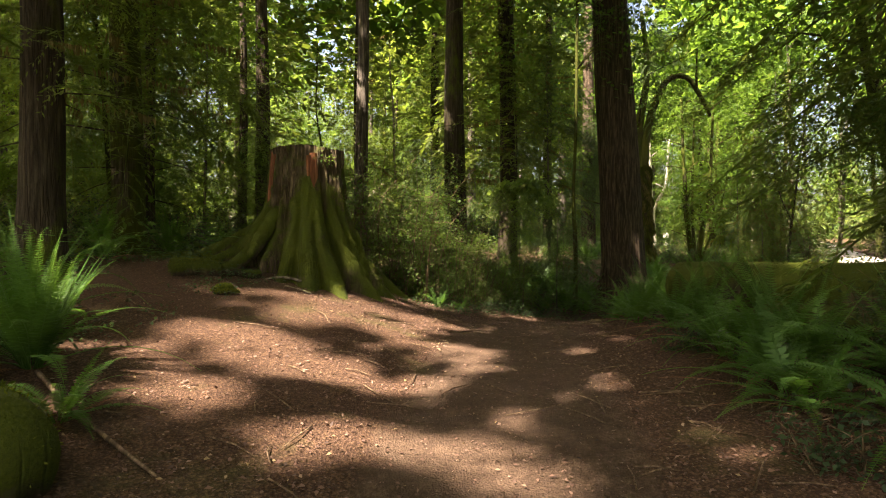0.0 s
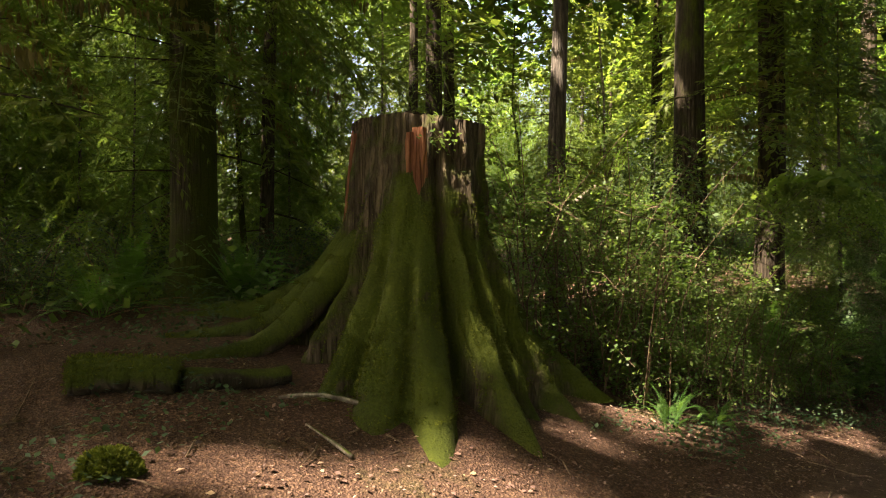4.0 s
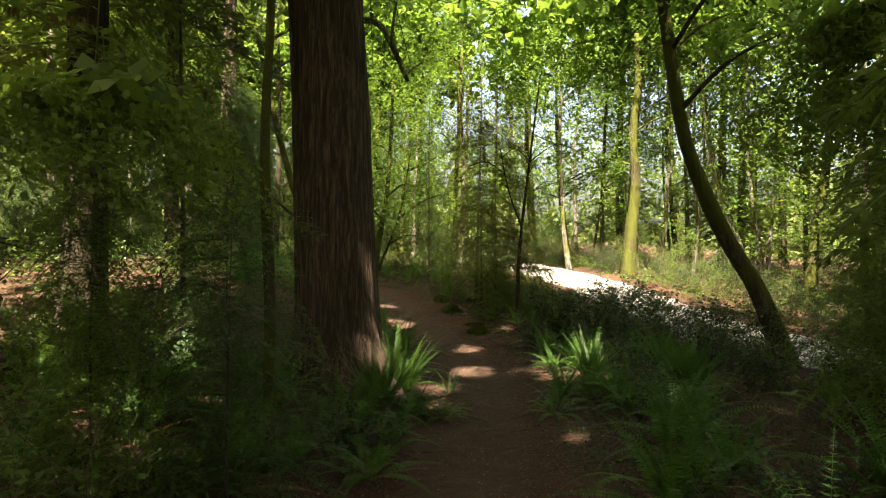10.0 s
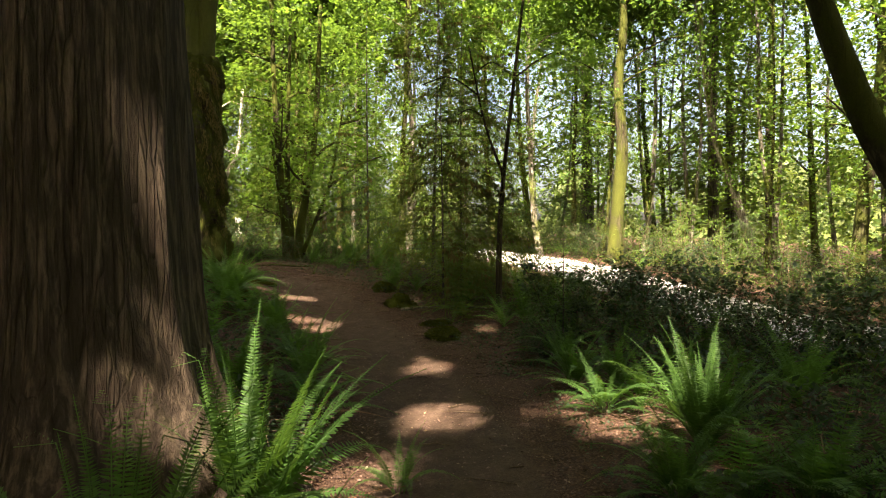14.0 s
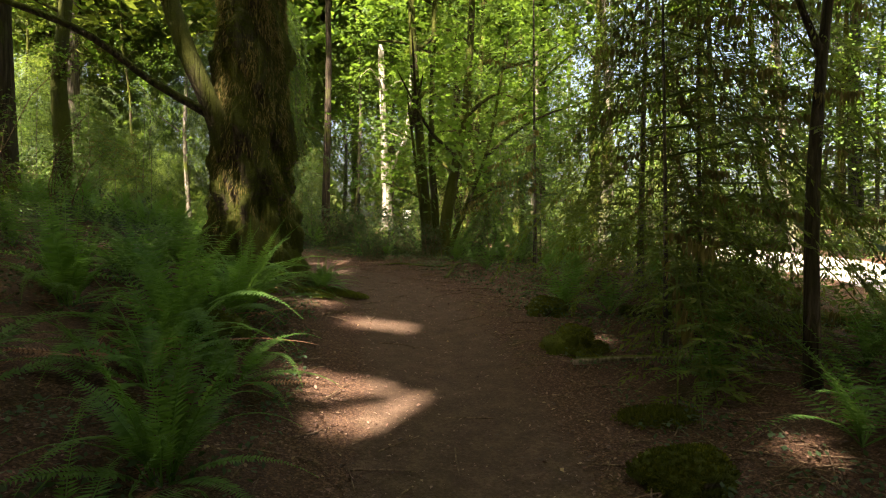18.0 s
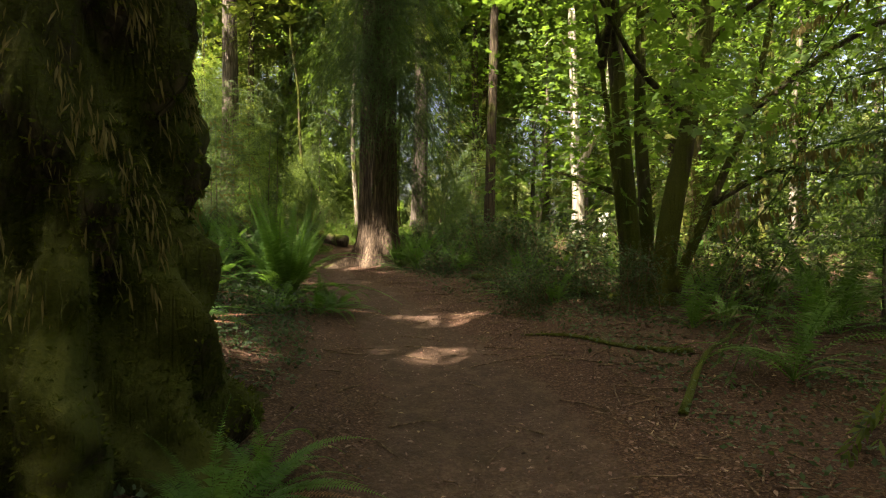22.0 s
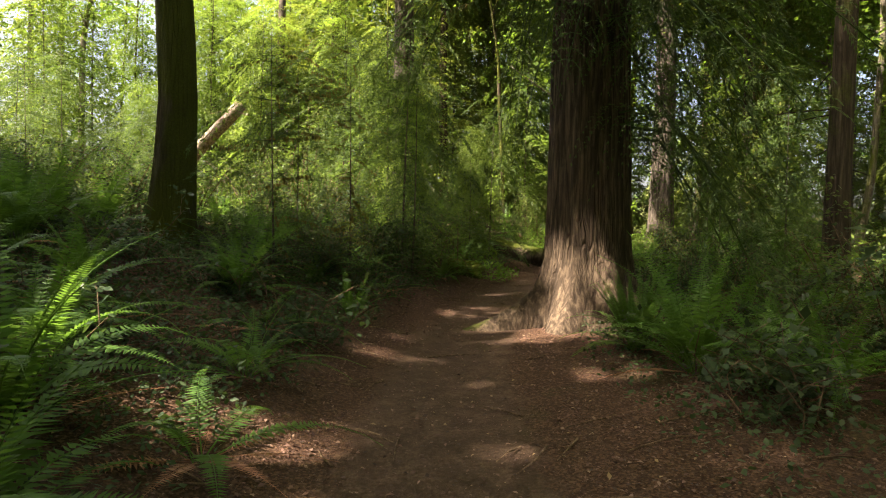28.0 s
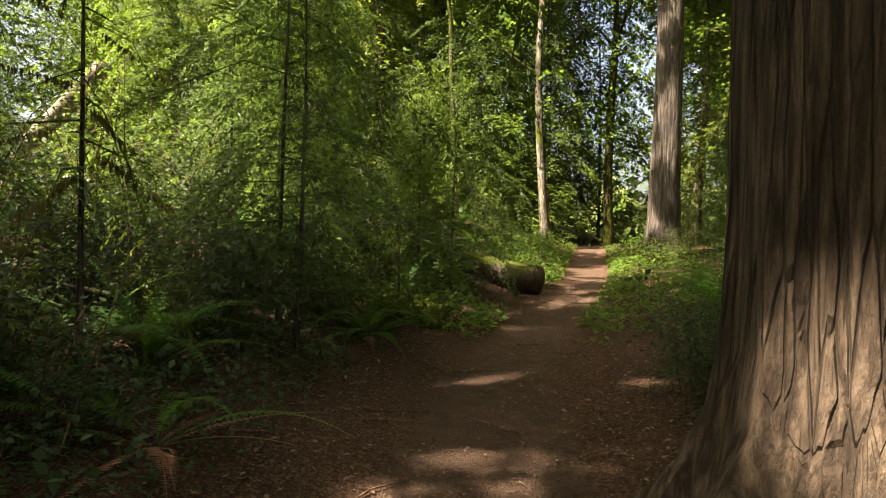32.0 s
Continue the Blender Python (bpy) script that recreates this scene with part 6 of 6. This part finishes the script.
CEDAR_FERNS = ((11.5, 21.2, 1, 0.9), (12.0, 19.6, 1, 0.9), (7.4, 24.2, 1, 0.9), (10.6, 20.2, 0, 0.8), (9.9, 19.2, 1, 0.75), (11.0, 19.9, 7, 0.7), (7.5, 20.6, 1, 0.8), (7.9, 21.6, 0, 0.8), (6.9, 20.9, 7, 0.8), (8.2, 22.6, 1, 0.8), (8.4, 23.6, 0, 0.8), (3.1, 19.0, 1, 1.0), (2.0, 20.0, 0, 1.0))
MAPLE_FERNS = ((7.8, 28.9, 6, 0.9), (8.6, 26.3, 2, 0.9), (7.9, 25.0, 6, 0.9), (9.98, 28.8, 1, 0.6), (9.2, 28.3, 3, 0.4), (8.3, 28.6, 1, 0.8), (8.95, 27.3, 1, 1.1), (8.8, 26.4, 1, 1.1), (8.4, 25.5, 0, 1.0), (8.3, 24.6, 2, 1.0), (7.9, 27.2, 1, 0.9), (7.6, 26.0, 0, 0.9), (8.75, 27.6, 2, 0.9), (8.75, 24.9, 2, 0.85))
BANK_FERNS = ((8.9, 31.1, 6, 0.9), (8.3, 31.9, 6, 1.0), (8.0, 33.3, 6, 1.0), (7.6, 32.3, 7, 0.8), (7.2, 33.6, 0, 0.9), (8.2, 29.9, 6, 0.9), (10.05, 29.25, 2, 0.6), (9.55, 33.9, 2, 0.7), (9.25, 33.3, 2, 0.7), (8.0, 32.6, 0, 0.95))
FERNY_FERNS = ((8.6, 36.2, 7, 0.85), (7.9, 36.9, 0, 0.95), (8.5, 37.4, 6, 0.8), (7.9, 38.6, 2, 0.8), (4.9, 39.4, 0, 1.1), (6.6, 37.0, 6, 1.0), (6.0, 35.4, 7, 1.0), (9.1, 34.4, 5, 1.3), (9.7, 34.25, 2, 0.75), (8.3, 34.2, 1, 0.9), (7.4, 34.6, 1, 0.9), (7.9, 35.8, 1, 0.9), (4.1, 38.4, 0, 1.1), (5.9, 39.2, 1, 0.9), (6.9, 38.0, 2, 1.0), (7.5, 37.4, 1, 0.9))
FOOT_FERNS = ((10.3, 41.2, 5, 0.75), (11.3, 40.3, 7, 0.75), (11.9, 42.4, 7, 0.8), (7.2, 39.8, 6, 0.9), (6.4, 40.6, 7, 0.8), (5.9, 41.4, 6, 0.9), (7.0, 42.9, 6, 0.8), (6.1, 43.5, 6, 1.0), (5.4, 42.6, 7, 0.9), (3.5, 41.6, 0, 1.2), (4.3, 40.2, 0, 1.1), (7.4, 41.2, 3, 0.9), (6.4, 42.2, 2, 0.9), (10.75, 40.0, 0, 0.95), (11.5, 39.6, 1, 0.9), (11.7, 41.6, 1, 0.9), (12.2, 43.6, 0, 0.9), (6.4, 43.7, 1, 0.8))
RISE_FERNS = ((11.5, 45.6, 7, 0.7), (10.2, 48.0, 1, 1.1), (11.6, 49.2, 0, 0.9), (6.7, 47.6, 3, 0.9), (12.9, 49.6, 0, 0.9), (6.9, 45.9, 2, 0.8))
for x, y, k, s in CLEARING_FERNS + CLEARING_FERNS_MORE + THICKET_FERNS + BEND_FERNS + BEND_FERNS_MORE + CEDAR_FERNS + MAPLE_FERNS + BANK_FERNS + FERNY_FERNS + FOOT_FERNS + RISE_FERNS:
    place(ferns[k], x, y, rng.uniform(0, 360), s * 1.12)
    taken.append((x, y))
for x, y in scatter(20, 1.7, 5.0, 0.75, 2.3, 33, 50):
    place(ferns[(4, 2, 2, 3)[rng.randint(4)]], x, y, rng.uniform(0, 360), rng.uniform(0.7, 1.05))
for x, y in scatter(50, 1.95, 6.5, 0.8, 2.3, -2, 60):
    if y < 9 and abs(from_path(x, y)) < 2.8:
        continue
    place(ferns[(4, 4, 4, 3)[rng.randint(4)]], x, y, rng.uniform(0, 360), rng.uniform(0.85, 1.35))
g = np.random.RandomState(29)
shapes = [frond(76, -5, 13, 160, 0, 0.14), frond(50, -35, 13, 161, 0, 0.14)]
spots = np.array([(x, y, gz(x, y)) for x, y in scatter(300, 5, 20, 0.9, 2.4, -6, 75)])
bunch = []
for k in range(2):
    at = np.repeat(spots, 5, axis=0)
    n = len(at)
    bunch.append(stacked(shapes[k], poses(at, g.uniform(0, 6.3, n), g.normal(0, 0.15, n), g.normal(0, 0.15, n), g.uniform(0.7, 1.3, n))))
solid("distant_ferns", mesh_of("distant_ferns", *joined(bunch), FERN, False), "sword ferns covering the floor of the wood", "ferns", kind="stuff")

# ferns crowding the low bank beside the trail
shapes = [frond(84, 30, 24, 162, 0, 0.1), frond(66, -20, 24, 163, 0, 0.1), frond(40, -35, 22, 164, 0, 0.1)]
spots = []
while len(spots) < 120:
    y = g.uniform(9, 33) if len(spots) < 80 else g.uniform(33, 52)
    d = g.uniform(1.7, 5.5) * (1 if g.rand() < 0.6 else -1)
    x = float(path_x(y)) + d
    if from_road(x, y) > 2.5 and math.hypot(x - STUMP[0], y - STUMP[1]) > 2.6 and math.hypot(x - 9.15, y - 29.45) > 1.3 and not (y < 9.5 and abs(d) < 3) and abs(from_path(x, y)) > 1.6:
        spots.append((x, y, gz(x, y)))
bunch = []
for k in range(3):
    at = np.repeat(np.array(spots), 6, axis=0)
    n = len(at)
    bunch.append(stacked(shapes[k], poses(at, g.uniform(0, 6.3, n), g.normal(0, 0.15, n), g.normal(0, 0.15, n), g.uniform(0.6, 1.1, n))))
solid("fern_bank", mesh_of("fern_bank", *joined(bunch), FERN, False), "dark sword ferns crowding the banks of the trail", "ferns", kind="stuff")

n = 120000
yy = g.uniform(-12, 85, n)
xx = path_x(yy) + np.where(g.rand(n) < 0.55, -1, 1) * (5.5 + np.abs(g.normal(0, 13, n)))
clump = waves(xx * 1.1 + 2, yy * 1.1)
keep = (from_road(xx, yy) > 2.3) & (clump > np.where(xx > path_x(yy), -0.6, -0.3))
xx, yy, clump = xx[keep], yy[keep], clump[keep]
n = len(xx)
at = np.stack([xx, yy, ground_z(xx, yy) + 0.05 + g.rand(n) * np.clip(0.35 + clump, 0.15, 0.9)], 1)
solid("far_undergrowth", mesh_of("far_undergrowth", *stacked(LEAF, poses(at, g.uniform(0, 6.3, n), g.normal(0, 0.5, n), g.normal(0, 0.5, n), g.uniform(0.07, 0.17, n))), SHRUB, False), "leafy undergrowth deeper in the wood", "plants", kind="stuff")

# low green plants between the ferns
n = 260000
yy = g.uniform(-4, 62, n)
dd = np.where(g.rand(n) < 0.6, -1, 1) * (1.15 + np.abs(g.normal(0, 4.2, n)))
xx = path_x(yy) + dd
dd = from_path(xx, yy)
clump = waves(xx * 1.7 + 5, yy * 1.7) + 0.5 * waves(xx * 4.1, yy * 4.1 + 3)
keep = (clump > np.where(dd > 0, -0.3, np.where(yy > 31, -0.55, -0.2))) & (from_road(xx, yy) > 2.3) & (np.abs(dd) > np.where(yy > 47, 0.55, np.where((yy > 33) | (dd < 0), 0.8, 1.0))) & ~((yy < 9.5) & (np.abs(dd) < 3.0)) & ((xx - STUMP[0]) ** 2 + (yy - STUMP[1]) ** 2 > 2.4)
xx, yy, clump = xx[keep], yy[keep], clump[keep]
n = len(xx)
at = np.stack([xx, yy, ground_z(xx, yy) + 0.03 + g.rand(n) * np.clip(clump * 0.5, 0.06, 0.34)], 1)
solid("undergrowth", mesh_of("undergrowth", *stacked(LEAF, poses(at, g.uniform(0, 6.3, n), g.normal(0, 0.45, n), g.normal(0, 0.45, n), g.uniform(0.022, 0.055, n))), SALAL, False), "low green leafy plants on the forest floor", "plants", kind="stuff")

n = 80000
yy = g.uniform(30.5, 52, n)
xx = path_x(yy) - 1.0 - 5.5 * g.rand(n) ** 0.8
clump = waves(xx * 1.3 + 9, yy * 1.3) + 0.5 * waves(xx * 3.3, yy * 3.3 + 3)
keep = clump > -0.5
xx, yy, clump = xx[keep], yy[keep], clump[keep]
n = len(xx)
at = np.stack([xx, yy, ground_z(xx, yy) + 0.03 + g.rand(n) * np.clip(0.15 + clump * 0.4, 0.06, 0.36)], 1)
solid("bank_undergrowth", mesh_of("bank_undergrowth", *stacked(LEAF, poses(at, g.uniform(0, 6.3, n), g.normal(0, 0.5, n), g.normal(0, 0.5, n), g.uniform(0.025, 0.06, n))), SALAL, False), "dark leafy undergrowth on the bank", "plants", kind="stuff")

n = 16000
yy = g.uniform(46.5, 60, n)
dd = np.where(g.rand(n) < 0.55, -1, 1) * (0.42 + np.abs(g.normal(0, 1.1, n)))
xx = path_x(yy) + dd
keep = (waves(xx * 2.1, yy * 2.1 + 7) > -0.35) & ~((xx > 6.2) & (xx < 8.4) & (yy > 48.0) & (yy < 51.2))
xx, yy, dd = xx[keep], yy[keep], dd[keep]
n = len(xx)
at = np.stack([xx, yy, ground_z(xx, yy) + 0.02 + g.rand(n) * np.clip(np.abs(dd) * 0.35, 0.06, 0.5)], 1)
solid("trail_herbs", mesh_of("trail_herbs", *stacked(LEAF, poses(at, g.uniform(0, 6.3, n), g.normal(0, 0.4, n), g.normal(0, 0.4, n), g.uniform(0.04, 0.1, n))), MAPLE, False), "bright green herbs along the edges of the trail", "plants", kind="stuff")

# ---- mossy stones and mounds ----
def boulder(x, y, r, label, seed):
    g = np.random.RandomState(seed)
    bm = bmesh.new()
    bmesh.ops.create_icosphere(bm, subdivisions=3, radius=r)
    for w in bm.verts:
        k = 1 + 0.5 * noise.noise(w.co * (1.4 / r) + Vector((seed, 0, 0))) + 0.25 * noise.noise(w.co * (3.6 / r) + Vector((0, seed, 0)))
        w.co = Vector((w.co.x * k, w.co.y * k * 0.85, w.co.z * k * 0.6))
    m = bpy.data.meshes.new("mossy_mound")
    bm.to_mesh(m)
    bm.free()
    m.materials.append(ROOT_MOSS)
    for poly in m.polygons:
        poly.use_smooth = True
    ob = solid("mossy_mound", m, label, "mound")
    ob.matrix_basis = pose(x, y, gz(x, y) + r * 0.05, 0, 0, g.uniform(0, 360))
    fuzz(ob, m, 6000, seed, 0.022, MOSS)
    return ob


for x, y, r in ((11.9, 25.8, 0.32), (11.0, 23.2, 0.25), (8.1, 31.9, 0.25), (8.6, 25.8, 0.3), (-2.4, 7.05, 0.12), (12.4, 27.2, 0.26), (7.0, 47.0, 0.4)):
    boulder(x, y, r, "rounded moss-covered mound beside the trail", int(40 + x * 7))

g = np.random.RandomState(41)
for x, y, r in ((10.25, 28.75, 0.34), (9.75, 28.35, 0.3), (11.45, 24.0, 0.3), (9.0, 28.1, 0.35)):
    n = int(16000 * r)
    a, s = g.uniform(0, 6.3, n), r * np.sqrt(g.rand(n)) * g.uniform(0.7, 1.1, n)
    px, py = x + s * np.cos(a), y + s * np.sin(a) * 0.7
    at = np.stack([px, py, ground_z(px, py) + 0.03 * g.rand(n) + 0.05 * (1 - (s / r / 1.1) ** 2)], 1)
    solid("moss_patch", mesh_of("moss_patch", *stacked(lance(1, 0.3, 0.04, 0.4), poses(at, g.uniform(0, 6.3, n), g.uniform(-1.4, -0.2, n), g.uniform(0, 6.3, n), g.uniform(0.015, 0.045, n))), MOSS, False), "cushion of green moss at the edge of the trail", "moss", kind="stuff")

# ---- fallen leaves and twigs on the floor ----
g = np.random.RandomState(23)
n = 220000
yy = g.uniform(-1, 52, n)
dd = g.normal(0, 2.3, n)
xx = path_x(yy) + dd
keep = (np.abs(dd) > 0.7 + 0.15 * np.sin(yy * 2.1)) | (g.rand(n) < 0.45)
xx, yy = xx[keep], yy[keep]
n = len(xx)
at = np.stack([xx, yy, ground_z(xx, yy) + 0.012], 1)
solid("leaf_litter", mesh_of("leaf_litter", *stacked(lance(1, 0.55, 0.12, 0.45), poses(at, g.uniform(0, 6.3, n), g.normal(0, 0.3, n), g.normal(0, 0.35, n), 0.01 + 0.034 * g.rand(n) ** 3)), LITTER, False), "fallen brown and russet leaves on the forest floor", "leaves", kind="stuff")
bits = []
for i in range(2900):
    y = g.uniform(0, 54) if i < 1700 else g.uniform(21, 37)
    d = g.normal(0, 2.3) if i < 1700 else g.uniform(0.9, 4.5)
    if abs(d) < 0.5 and g.rand() < 0.6:
        continue
    x, a, ln = float(path_x(y)) + d, g.uniform(0, 6.3), g.uniform(0.08, 0.5)
    e = (x + math.cos(a) * ln, y + math.sin(a) * ln)
    bits.append(tube([(x, y, gz(x, y) + 0.012), ((x + e[0]) / 2 + g.normal(0, 0.02), (y + e[1]) / 2, gz((x + e[0]) / 2, (y + e[1]) / 2) + 0.022), (*e, gz(*e) + 0.012)], [0.006, 0.005, 0.003], 4, cap=False))
solid("twig_litter", mesh_of("twig_litter", *joined(bits), STICK), "scattered dry twigs on the forest floor", "twigs", kind="stuff")
